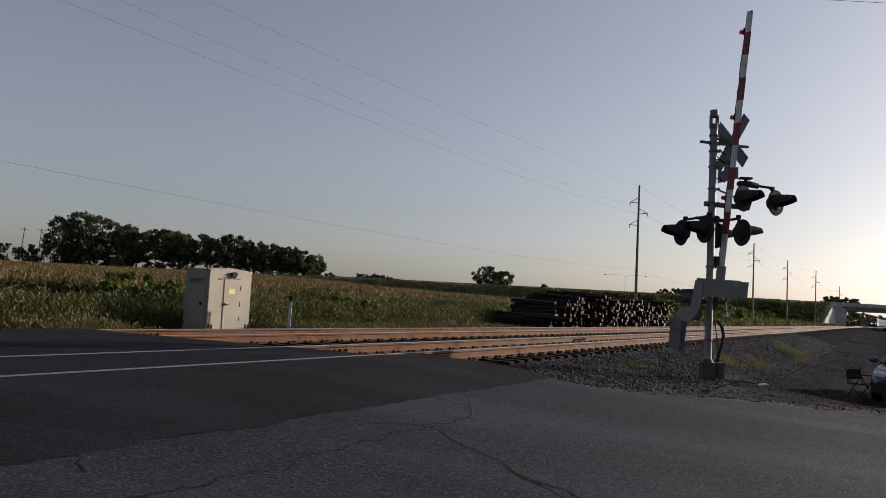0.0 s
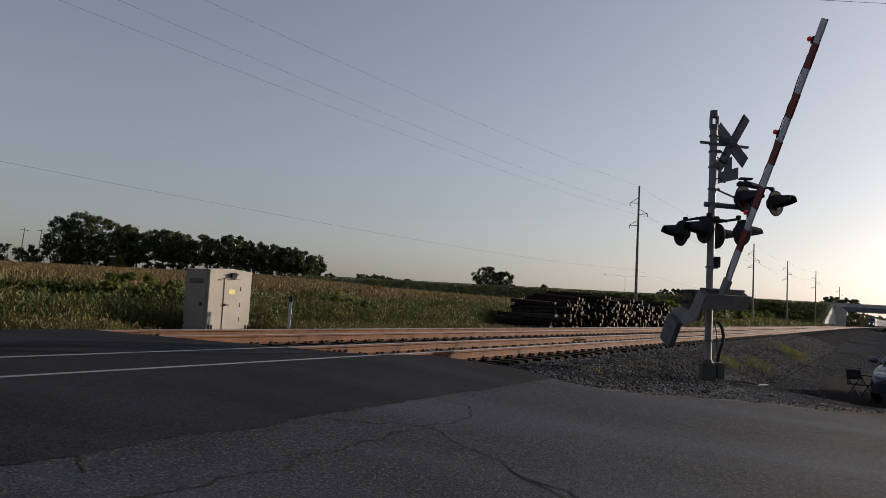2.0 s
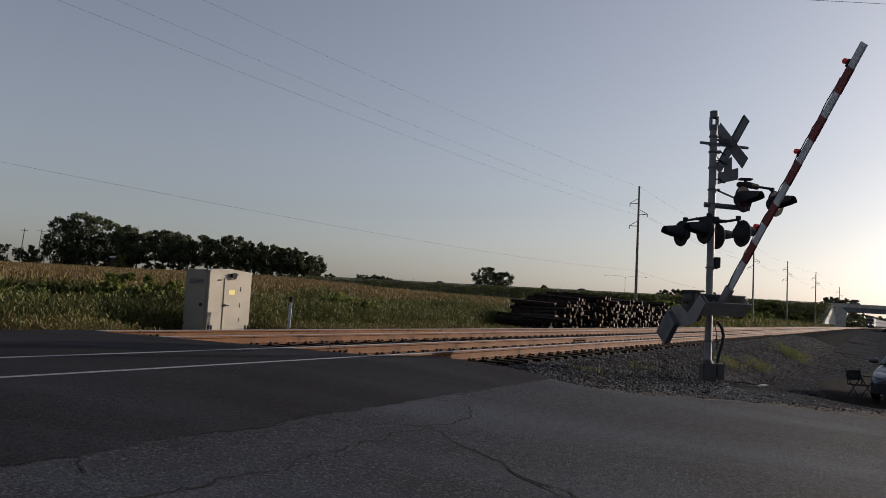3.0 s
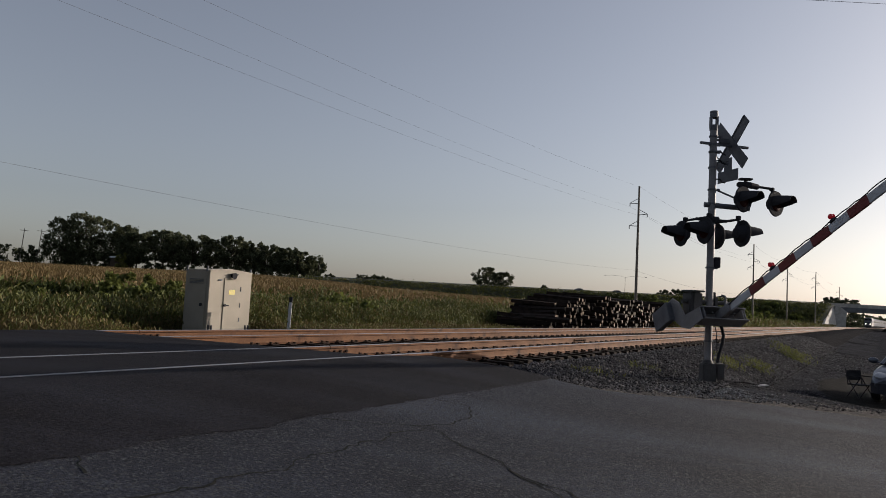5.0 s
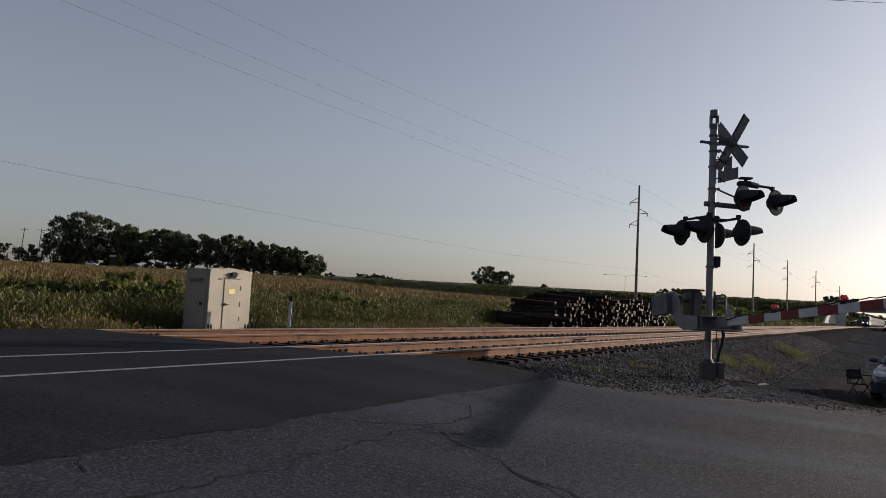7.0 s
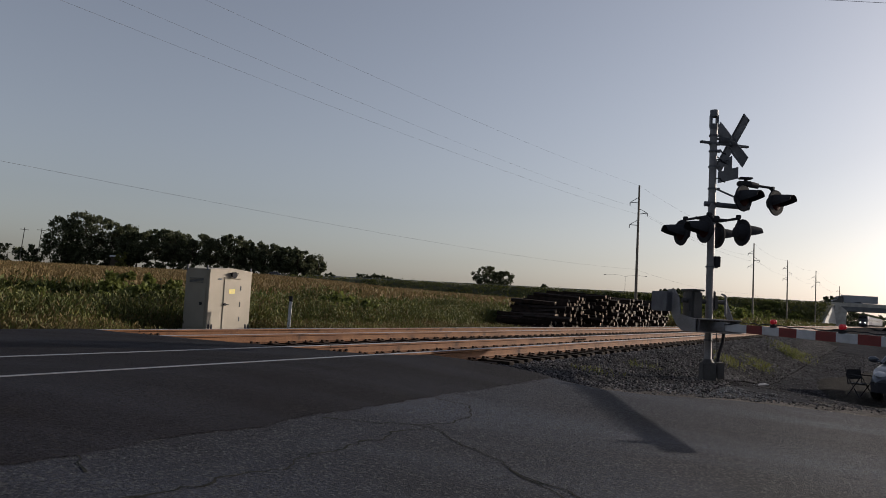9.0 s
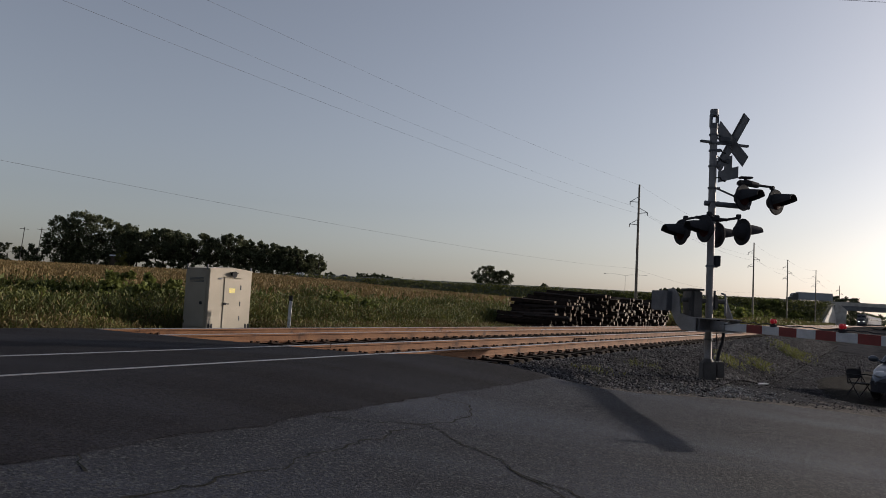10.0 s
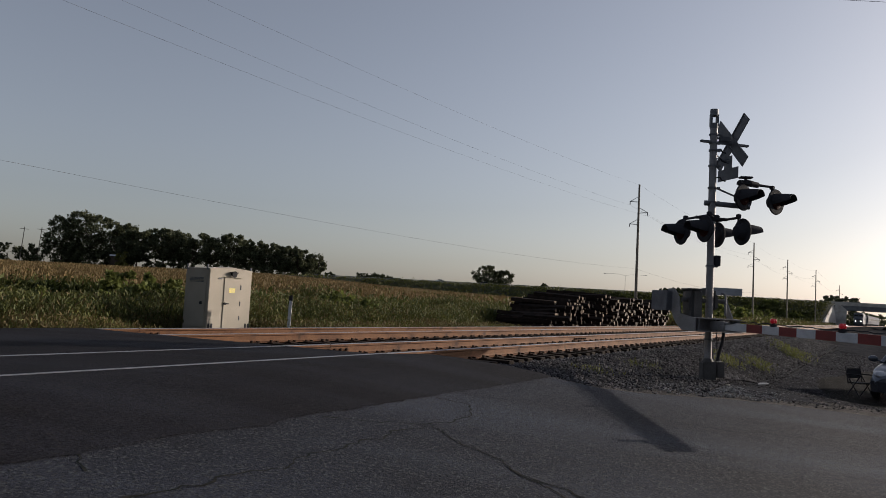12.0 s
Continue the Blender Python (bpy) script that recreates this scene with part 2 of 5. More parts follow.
def add_tube(bm, p, q, r0, r1=None, seg=12, caps=True, mi=0):
    p, q = Vector(p), Vector(q)
    r1 = r0 if r1 is None else r1
    d = q - p
    rot = d.to_track_quat("Z", "Y").to_matrix().to_4x4()
    r = bmesh.ops.create_cone(bm, cap_ends=caps, segments=seg, radius1=r0, radius2=r1, depth=d.length)
    vs = r["verts"]
    for f in {f for v in vs for f in v.link_faces}:
        f.material_index = mi
    bmesh.ops.transform(bm, matrix=Matrix.Translation((p + q) / 2) @ rot, verts=vs)
    return bm


def tube(p, q, r0, r1=None, seg=12):
    return add_tube(bmesh.new(), p, q, r0, r1, seg)


def add_path(bm, pts, r, seg=8):
    """A bent pipe through points."""
    pts = [Vector(p) for p in pts]
    rings = []
    q = last = None
    for i, p in enumerate(pts):
        d = (pts[min(i + 1, len(pts) - 1)] - pts[max(i - 1, 0)]).normalized()
        q = d.to_track_quat("Z", "Y") if q is None else last.rotation_difference(d) @ q
        last = d
        rings.append([bm.verts.new(p + q @ Vector((r * math.cos(2 * math.pi * k / seg), r * math.sin(2 * math.pi * k / seg), 0))) for k in range(seg)])
    for a, b in zip(rings, rings[1:]):
        for k in range(seg):
            bm.faces.new((a[k], a[(k + 1) % seg], b[(k + 1) % seg], b[k]))
    bm.faces.new(rings[0][::-1])
    bm.faces.new(rings[-1])
    return bm


def extrude_profile(prof, length, bm=None, axis_m=None):
    """A closed profile in (y, z), drawn out along x from 0 to length."""
    bm = bm or bmesh.new()
    a = [bm.verts.new((0, y, z)) for y, z in prof]
    b = [bm.verts.new((length, y, z)) for y, z in prof]
    n = len(prof)
    for k in range(n):
        bm.faces.new((a[k], b[k], b[(k + 1) % n], a[(k + 1) % n]))
    bm.faces.new(a)
    bm.faces.new(b[::-1])
    bmesh.ops.recalc_face_normals(bm, faces=bm.faces)
    if axis_m is not None:
        bmesh.ops.transform(bm, matrix=axis_m, verts=a + b)
    return bm


def grid_mesh(name, us, vs, place, mat):
    """A sheet over two lists of coordinates."""
    verts = [place(u, v) for v in vs for u in us]
    nu = len(us)
    faces = [(j * nu + i, j * nu + i + 1, (j + 1) * nu + i + 1, (j + 1) * nu + i) for j in range(len(vs) - 1) for i in range(nu - 1)]
    me = bpy.data.meshes.new(name)
    me.from_pydata(verts, [], faces)
    me.materials.append(mat)
    me.shade_smooth()
    return me


def spread(lo, hi, near, first, grow):
    """Coordinates from lo to hi, dense about near."""
    out = {near}
    for sign, end in ((1, hi), (-1, lo)):
        v, s = near, first
        while (end - v) * sign > 0:
            v += sign * s
            s *= grow
            out.add(v if (end - v) * sign > 0 else end)
    return sorted(out)


# ---- ground ----
def build_ground():
    us = spread(-3000, 4000, 20, 0.8, 1.06)
    vs = sorted(set(spread(-2500, 4000, 8, 0.5, 1.05)) | {p[0] for p in DIRT_PROFILE})

    def place(u, v):
        p = trk(u, v)
        return (p.x, p.y, ground_z(p.x, p.y))
    ob = new("ground", grid_mesh("ground", us, vs, place, M_SOIL))
    tagged(ob, "dark soil and sparse grass rising towards a corn field", "ground", kind="structure")


# the road: runs roughly left to right, crosses the tracks askew
def ribbon(name, edge_a, edge_b, dz, mat, label, rows=60, cols=14, parent=None):
    """A paved sheet between two edges, each a list of points in plan, laid on the road's profile, with a skirt."""
    def along(edge, s):
        k = s * (len(edge) - 1)
        i = min(int(k), len(edge) - 2)
        return Vector(edge[i]).lerp(Vector(edge[i + 1]), k - i)
    us, vs = [i / rows for i in range(rows + 1)], [j / cols for j in range(cols + 1)]

    def place(u, v):
        p = along(edge_a, u).lerp(along(edge_b, u), v)
        return (p.x, p.y, road_z(p.x, p.y) + dz)
    ob = new(name, grid_mesh(name, us, vs, place, mat))
    if parent:
        ob.parent = parent
    else:
        tagged(ob, label, "road", kind="structure")
    return ob


EDGE = [(1.5, 10.84), (2.25, 10.47), (2.84, 10.62), (3.51, 10.97), (4.53, 11.46), (5.51, 11.72), (6.48, 11.9), (9, 12.0), (24, 11.5), (60, 10)]
EDGE_A, EDGE_D = (9.0, 9.85, 10.14, 10.6, 11.24, 12.18, 12.89, 13.55, 13.8), (3.99, 3.88, 3.29, 2.86, 2.46, 1.83, 1.12, 0.36, -0.3)    # the same edge along the tracks
OUTER = [(1.3, 11.2), (2.2, 11.7), (3.0, 12.3), (4.0, 13.1), (5.2, 14.2), (6.4, 14.4), (7.8, 14.4), (11, 14.6), (25, 13.5), (61, 12)]


def shoulder_point(u, v):
    """Along the pavement's broken edge by u (0 to 1), and outwards from it by v."""
    k = u * (len(EDGE) - 1)
    i = min(int(k), len(EDGE) - 2)
    p = Vector(EDGE[i]).lerp(Vector(EDGE[i + 1]), k - i).lerp(Vector(OUTER[i]).lerp(Vector(OUTER[i + 1]), k - i), v)
    a, d = to_trk(p.x, p.y)
    low = (bed_z(d) if d > 2.4 else lerp_table(d, DIRT_PROFILE) - 0.03) - drop(a, d) - 0.03
    near = road_z(p.x, p.y) - 0.004
    z = near + (low - near) * step(v, 0.0, 1.0) + (0.035 * noise.noise((p.x * 2.3, p.y * 2.3, 4)) + 0.02 * noise.noise((p.x * 7, p.y * 7, 4))) * step(v, 0.0, 0.2) * (1 - step(v, 0.7, 1.0))
    return (p.x, p.y, z)


def build_shoulder():
    me = grid_mesh("road_shoulder", [i / 160 for i in range(161)], [-0.12 + 1.12 * j / 24 for j in range(25)], shoulder_point, M_DUST)
    for v in me.vertices:
        if v.index < 161:
            v.co.z -= 0.08
    tagged(new("road_shoulder", me), "dusty grey gravel shoulder along the broken pavement edge", "shoulder", kind="structure")


def build_road():
    # old pavement, with its far edge at the gravel
    far = [(-14.3, -3.3), (-7.3, 0.8), (-3.65, 2.83), (-1.25, 6.53)] + EDGE
    near = [(-8, -14), (-4, -12), (-1, -10), (1, -9), (3, -8), (4, -8), (5, -8), (6, -8), (7, -8), (8, -8), (10, -8), (13, -8), (30, -8), (66, -8)]
    ribbon("road", far, near, 0.012, M_OLD, "worn grey pavement with long cracks beside the level crossing", 110, 60)
    # the newer black patch over both tracks
    a0, a1 = -40.0, 9.2
    ds = [4.0 + 0.1 * i for i in range(31)] + [7.1 + 0.3 * i for i in range(16)] + [11.9 + 0.6 * i for i in range(9)]
    us = [i / 420 for i in range(421)]
    wob = lambda s: 0.07 * noise.noise((s * 1.3, 0, 5)) + 0.035 * noise.noise((s * 7, 0, 5)) + 0.03 * noise.noise((s * 19, 0, 5))

    def edge(d):
        return lerp_table(d, [(3.9, 10.2), (4.6, 10.05), (5.25, 9.5), (5.6, 9.2), (5.95, 8.45), (7.5, 8.35), (10.3, 8.0), (11.6, 8.0), (17, 7.5)]) + 0.06 * noise.noise((d * 2, 3, 0))

    def place(u, d):
        a = -40 + (edge(d) + 40) * (1 - (1 - u) ** 2)
        dd = d - 0.025 + wob(a) if d < 4.05 else d
        p = trk(a, dd)
        return (p.x, p.y, road_z(p.x, p.y) + 0.010 * (1 - step(d, 4.4, 5.2)) + 0.008)
    me = grid_mesh("asphalt_patch", us, ds, place, M_ASPHALT)
    tagged(new("road_patch", me), "newer black asphalt laid across both tracks", "road", kind="structure")


RAIL_D = (5.884, 7.391, 9.802, 11.309)
RAIL_PROFILE = [(-0.07, -0.172), (0.07, -0.172), (0.07, -0.16), (0.02, -0.145), (0.009, -0.12), (0.009, -0.05), (0.036, -0.036), (0.036, -0.008), (0.028, 0.0), (-0.028, 0.0), (-0.036, -0.008), (-0.036, -0.036), (-0.009, -0.05), (-0.009, -0.12), (-0.02, -0.145), (-0.07, -0.16)]


def bend(a):
    """The tracks swing gently towards the camera's side in the distance."""
    return -max(0.0, a - 150) ** 2 / 15000


def sweep_rail(d):
    """One rail along its track, straight near the crossing and bent far off."""
    bm = bmesh.new()
    stations = [-100, 0, 150] + [150 + 25 * i for i in range(1, 40)]
    rings = []
    for a in stations:
        rings.append([bm.verts.new(trk(a, d + bend(a) + y, RAIL + z)) for y, z in RAIL_PROFILE])
    n = len(RAIL_PROFILE)
    for p, q in zip(rings, rings[1:]):
        for k in range(n):
            f = bm.faces.new((p[k], p[(k + 1) % n], q[(k + 1) % n], q[k]))
            f.material_index = 1 if k in (8, 9) else 0
    bmesh.ops.recalc_face_normals(bm, faces=bm.faces)
    return bm


def build_tracks():
    turn = pose(0, 0, 0, 0, 0, 90 - AZ)
    for k in range(2):
        t = thing("railway_track", "rusty steel rails on dark wooden ties in ballast", "railway track", group="railway tracks")
        for j in range(2):
            d = RAIL_D[2 * k + j]
            part("rail", sweep_rail(d), [M_RUST, M_RAILTOP], t, flat=True)
        bm = box(-0.115, 0.115, -1.3, 1.3, -0.18, 0, 0.012)
        me = mesh_of(bm, "tie")
        me.materials.append(M_TIE)
        mid = (RAIL_D[2 * k] + RAIL_D[2 * k + 1]) / 2
        rnd = random.Random(4 + k)
        for i in range(150):
            a = 8.6 + 0.5 * i
            piece("tie", me, t, Matrix.Translation(trk(a + rnd.uniform(-0.03, 0.03), mid + rnd.uniform(-0.05, 0.05), RAIL - 0.172 - rnd.uniform(0, 0.012))) @ turn @ pose(0, 0, 0, 0, 0, rnd.uniform(-1.5, 1.5)))


def build_fastenings():
    """Tie plates, spikes and anchors at every tie, and a bolted joint."""
    turn = pose(0, 0, 0, 0, 0, 90 - AZ)
    bm = bmesh.new()
    rnd = random.Random(6)
    for d in RAIL_D:
        for i in range(90):
            a = 8.6 + 0.5 * i
            m = Matrix.Translation(trk(a, d, RAIL - 0.168)) @ turn
            add_box(bm, -0.09, 0.09, -0.18, 0.18, -0.012, 0.006, 0, m)
            for s in (-1, 1):
                add_box(bm, -0.05, -0.015, s * 0.085 - 0.02, s * 0.085 + 0.02, 0.0, 0.035 + rnd.uniform(0, 0.015), 0, m)
                add_box(bm, 0.12, 0.155, s * 0.075 - 0.03, s * 0.075 + 0.03, -0.02, 0.03, 0, m)
    tagged(part("rail_fastenings", bm, M_SPIKE, flat=True), "dark tie plates, spikes and rail anchors", "rail fastening", kind="stuff")
    for a, d in ((9.35, RAIL_D[1]), (8.9, RAIL_D[3]), (20.8, RAIL_D[1])):
        j = thing("joint_bar", "rusty bolted joint bar between two rail ends", "joint bar", Matrix.Translation(trk(a, d, RAIL)) @ turn, "rail joint bars")
        part("bar", box(-0.45, 0.45, -0.045, 0.045, -0.135, -0.052, 0.012), M_RUST, j)
        part("rail_gap", box(-0.006, 0.006, -0.038, 0.038, -0.05, 0.002), M_SPIKE, j)
        for k in range(6):
            part("bolt", tube((-0.375 + 0.15 * k, -0.08, -0.09), (-0.375 + 0.15 * k, -0.04, -0.09), 0.022, seg=6), M_SPIKE, j)


def bed_z(d):
    return lerp_table(d, [(2.6, 0.27), (3.3, 0.33), (4.8, 0.45), (5.1, 0.465), (11.9, 0.465), (12.1, 0.46), (13.6, 0.31), (14.2, 0.28)])


def build_ballast():
    us = [8.3 + 0.5 * i for i in range(60)] + [38.3 + 4 * 1.12 ** i * 3 for i in range(45)]
    vs = [2.2 + 0.1 * i for i in range(119)]

    def place(u, v):
        p = trk(u, v + bend(u))
        z = bed_z(v) - drop(u, v) - 0.08 * (1 - step(v, 2.2, 2.7)) + 0.03 * noise.noise((u * 3, v * 3, 0))
        if u < 10.5 and v < 5.7:
            z = min(z, road_z(p.x, p.y) + 0.02)
        return (p.x, p.y, z)
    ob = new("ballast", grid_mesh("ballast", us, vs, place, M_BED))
    tagged(ob, "bed of crushed stone ballast under the tracks, coloured dark as gap shade", "ballast", kind="structure")


def build_embankment():
    prof = [(270, 0.0), (278, 3.4), (286, 7.2), (290, 8.7), (293, 9.0), (309, 9.0), (313, 7.5), (335, 0.0)]
    ends = (138, 143, 149, 152.5, 154, 154, 152, 150)
    for name, x0, x1 in (("embankment_west", -460, 154), ("embankment_east", 196, 460)):
        xs = [x0 + (x1 - x0) * i / 100 for i in range(101)]

        def place(x, k):
            y, z = prof[int(k)]
            if x0 < 0:
                x = x0 + (x - x0) * (ends[int(k)] - x0) / (x1 - x0)
            if k in (0, 7):
                return (x, y, ground_z(x, y) - 0.6)
            if k in (1, 2, 6):
                z = max(z + 0.5 * noise.noise((x * 0.06, y * 0.1, 2)), ground_z(x, y) - 0.3)
            return (x, y, z)
        tagged(new(name, grid_mesh(name, xs, list(range(8)), place, M_BANK)), "grassy highway embankment behind the fields", "embankment", kind="structure")


def build_dark_patch():
    """A ragged patch of darker ground beside the tracks, where cars stand."""
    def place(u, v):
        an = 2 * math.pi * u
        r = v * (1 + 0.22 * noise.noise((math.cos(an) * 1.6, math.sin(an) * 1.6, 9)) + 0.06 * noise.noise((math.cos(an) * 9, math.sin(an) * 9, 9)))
        p = trk(PATCH_AT[0] + 8.6 * r * math.cos(an), PATCH_AT[1] + 2.0 * r * math.sin(an))
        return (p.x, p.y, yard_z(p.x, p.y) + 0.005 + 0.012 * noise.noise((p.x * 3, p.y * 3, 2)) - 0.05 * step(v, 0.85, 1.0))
    tagged(new("dark_patch", grid_mesh("dark_patch", [i / 96 for i in range(97)], [j / 20 for j in range(21)], place, M_DARKGROUND)), "patch of darker ground between the gravel and the parked car", "dirt", kind="structure")


def build_backdrop():
    """An unseen dark screen added behind the camera; it blocks low sky light from there."""
    def place(u, v):
        an = radians(105 + 200 * u)
        r = 58 + 5 * noise.noise((u * 30, v * 3, 1)) + 2 * noise.noise((u * 120, v * 9, 1))
        x, y = r * math.sin(an), r * math.cos(an)
        z = ground_z(x, y) - 0.3
        return (x, y, z + v * (17 + 4 * noise.noise((u * 22, 0, 6)) + 2.5 * noise.noise((u * 90, 0, 6))))
    tagged(new("backdrop", grid_mesh("backdrop", [i / 300 for i in range(301)], [j / 16 for j in range(17)], place, M_BANK)), "unseen dark green screen added behind the camera to block low sky", "wood", kind="structure")


def build_yard():
    us = [9.5 + 0.4 * i for i in range(80)] + [41.5 + 3 * 1.1 ** i for i in range(58)]
    vs = [-14 + 0.5 * i for i in range(24)] + [-2 + 0.25 * i for i in range(23)]

    def place(u, v):
        p = trk(u, v + bend(u))
        return (p.x, p.y, yard_z(p.x, p.y) - 0.03 + 0.02 * noise.noise((p.x * 1.5, p.y * 1.5, 1)))
    tagged(new("gravel_yard", grid_mesh("gravel_yard", us, vs, place, M_GRAVEL)), "dark gravel shoulder beside the tracks with weeds", "gravel", kind="structure")


M_BANK = material("bank_grass", (0.022, 0.027, 0.011), 0.95, second=(0.032, 0.033, 0.014), scale=0.12, fine=2.0, bump=0.6, dist=0.2)
build_ground()
build_road()
M_SPIKE = material("dark_rusty_iron", (0.035, 0.022, 0.016), 0.9, second=(0.02, 0.014, 0.011), scale=8, fine=50, bump=0.2, spec=0.1)
build_tracks()
build_fastenings()
build_ballast()
build_embankment()
build_yard()
build_backdrop()
build_dark_patch()
build_shoulder()


# ---- the crossing signal with its gate ----
MAST = Vector((5.03, 14.04, 0.27))
PIVOT = Vector((4.923, 14.063, 1.735))
SWING = -75.36      # bearing of the gate's plane


def prism(pts, y0, y1):
    """A flat plate: an outline in (x, z) with a thickness in y."""
    bm = bmesh.new()
    a = [bm.verts.new((x, y0, z)) for x, z in pts]
    b = [bm.verts.new((x, y1, z)) for x, z in pts]
    n = len(pts)
    for k in range(n):
        bm.faces.new((a[k], a[(k + 1) % n], b[(k + 1) % n], b[k]))
    bm.faces.new(a)
    bm.faces.new(b[::-1])
    bmesh.ops.recalc_face_normals(bm, faces=bm.faces)
    return bm


def flashing_lamp(parent, at, heading):
    """A round black background with a hooded red lamp; it faces along heading (degrees from +X)."""
    m = pose(*at, 0, 0, heading)
    bm = bmesh.new()
    add_tube(bm, (-0.012, 0, 0), (0.012, 0, 0), 0.25, 0.24, 32)
    disc = part("background_disc", bm, M_BLACK, parent, m=m)
    # the housing behind the disc
    bm = bmesh.new()
    add_tube(bm, (-0.14, 0, 0), (-0.012, 0, 0), 0.11, 0.165, 20)
    add_tube(bm, (-0.17, 0, 0), (-0.14, 0, 0), 0.06, 0.11, 20)
    part("lamp_housing", bm, M_BLACK, disc)
    bm = bmesh.new()
    bmesh.ops.create_uvsphere(bm, u_segments=20, v_segments=10, radius=0.155)
    bmesh.ops.transform(bm, matrix=pose(0.0, 0, 0) @ Matrix.Diagonal((0.3, 1, 1, 1)), verts=bm.verts)
    part("lens", bm, M_REDLENS, disc, "dark red unlit lens")
    # hood: open below, longest at the top
    bm = bmesh.new()
    rings = []
    for x, reach, r in ((0.01, 1.0, 0.16), (0.13, 0.95, 0.15), (0.25, 0.86, 0.138), (0.36, 0.74, 0.122)):
        row = []
        for k in range(15):
            an = radians(90 + (k / 14 - 0.5) * 230 * reach)
            row.append((bm.verts.new((x, r * math.cos(an), r * math.sin(an))), bm.verts.new((x, (r - 0.008) * math.cos(an), (r - 0.008) * math.sin(an)))))
        rings.append(row)
    for p, q in zip(rings, rings[1:]):
        for k in range(14):
            bm.faces.new((p[k][0], q[k][0], q[k + 1][0], p[k + 1][0]))
            bm.faces.new((p[k][1], p[k + 1][1], q[k + 1][1], q[k][1]))
    for row in (rings[0], rings[-1]):
        for k in range(14):
            bm.faces.new((row[k][0], row[k + 1][0], row[k + 1][1], row[k][1]))
    bmesh.ops.recalc_face_normals(bm, faces=bm.faces)
    part("hood", bm, M_BLACK, disc)
    # short hanger up to the cross arm
    bm = bmesh.new()
    add_tube(bm, (-0.09, 0, 0.1), (-0.09, 0, 0.29), 0.022, seg=10)
    add_box(bm, -0.13, -0.05, -0.035, 0.035, 0.25, 0.32, 0.01)
    part("hanger", bm, M_BLACK, disc)


def band(z, r=0.085, h=0.03):
    bm = tube((0, 0, z - h / 2), (0, 0, z + h / 2), r, seg=20)
    add_box(bm, r - 0.01, r + 0.05, -0.03, 0.03, z - h / 2 - 0.006, z + h / 2 + 0.006, 0.004)
    return bm


def build_signal():
    sig = thing("crossing_signal", "aluminium level crossing signal mast with black flashers and a gate", "crossing signal", Matrix.Translation(MAST))
    # pinnacle base and foundation
    part("foundation", box(-0.32, 0.32, -0.32, 0.32, -0.45, -0.01, 0.03), M_CONCRETE, sig, "grey concrete foundation block")
    bm = box(-0.125, 0.125, -0.125, 0.125, -0.02, 0.34, 0.02)
    add_tube(bm, (0, 0, 0.33), (0, 0, 0.40), 0.115, 0.075, 20)
    for sx in (-1, 1):
        for sy in (-1, 1):
            add_tube(bm, (sx * 0.15, sy * 0.15, -0.02), (sx * 0.15, sy * 0.15, 0.05), 0.016, seg=8)
    add_box(bm, -0.17, 0.17, -0.17, 0.17, -0.02, 0.008, 0.006)
    base = part("mast_base", bm, M_MACHINE, sig)
    part("junction_box", box(0.15, 0.28, -0.10, 0.10, 0.05, 0.35, 0.012), M_MACHINE, base)
    bm = tube((0, 0, 0.38), (0, 0, 4.80), 0.068, seg=24)
    part("mast", bm, M_ALU, sig)
    # split cap at the top: two straps under a ring
    bm = bmesh.new()
    add_tube(bm, (0, 0, 4.74), (0, 0, 4.84), 0.078, seg=20)
    for s in (-1, 1):
        add_box(bm, s * 0.058 - 0.016, s * 0.058 + 0.016, -0.05, 0.05, 4.78, 5.01, 0.004)
    add_tube(bm, (0, 0, 4.98), (0, 0, 5.11), 0.078, 0.074, seg=20)
    part("mast_cap", bm, M_GALV, sig)
    for z in (0.75, 2.12, 3.02, 3.33, 3.60, 4.02, 4.32, 4.46, 4.62):
        part("clamp", band(z), M_GALV, sig)
    # small box on the mast
    bm = box(0.06, 0.17, -0.07, 0.07, 2.12, 2.32, 0.01)
    part("bell_box", bm, M_BLACK, sig)
    road = 14.64        # the road's bearing from +X
    face = pose(0, 0, 0, 0, 0, road)
    # crossbuck, seen from its grey back
    hub = face @ Vector((0.39, 0, 0))
    arm = bmesh.new()
    add_box(arm, -0.28, 0.76, -0.03, 0.03, 4.455, 4.50, 0.006, face)
    add_box(arm, 0.10, 0.34, -0.05, 0.0, 4.50, 4.60, 0.012, face)
    add_tube(arm, face @ Vector((0.05, 0, 4.57)), face @ Vector((0.36, 0, 4.53)), 0.02, seg=8)
    add_tube(arm, face @ Vector((0.05, 0, 4.12)), face @ Vector((0.33, 0, 4.18)), 0.012, seg=8)
    add_tube(arm, face @ Vector((0.05, 0, 4.24)), face @ Vector((0.33, 0, 4.10)), 0.012, seg=8)
    part("sign_bracket", arm, M_GALV, sig)
    for z in (4.34, 4.16, 3.80):
        hook = bmesh.new()
        add_path(hook, [face @ Vector(p) for p in ((0.06, -0.03, z), (0.13, -0.04, z + 0.01), (0.17, -0.04, z - 0.04), (0.26, -0.02, z - 0.05))], 0.014, 6)
        part("bracket_hook", hook, M_BLACK, sig)
    for k, an in enumerate((45, -45)):
        m = Matrix.Translation(hub + Vector((0, 0, 4.50))) @ face @ pose(0.012 * k, 0, 0, an, 0, 0)
        bm = box(-0.004, 0.004, -0.61, 0.61, -0.115, 0.115, 0.002)
        for s in (-1, 1):
            add_box(bm, -0.016, -0.003, -0.60, 0.60, s * 0.10 - 0.012, s * 0.10 + 0.012)
        part("crossbuck_blade", bm, M_GALV, sig, "bare aluminium back of a crossbuck blade", m=m)
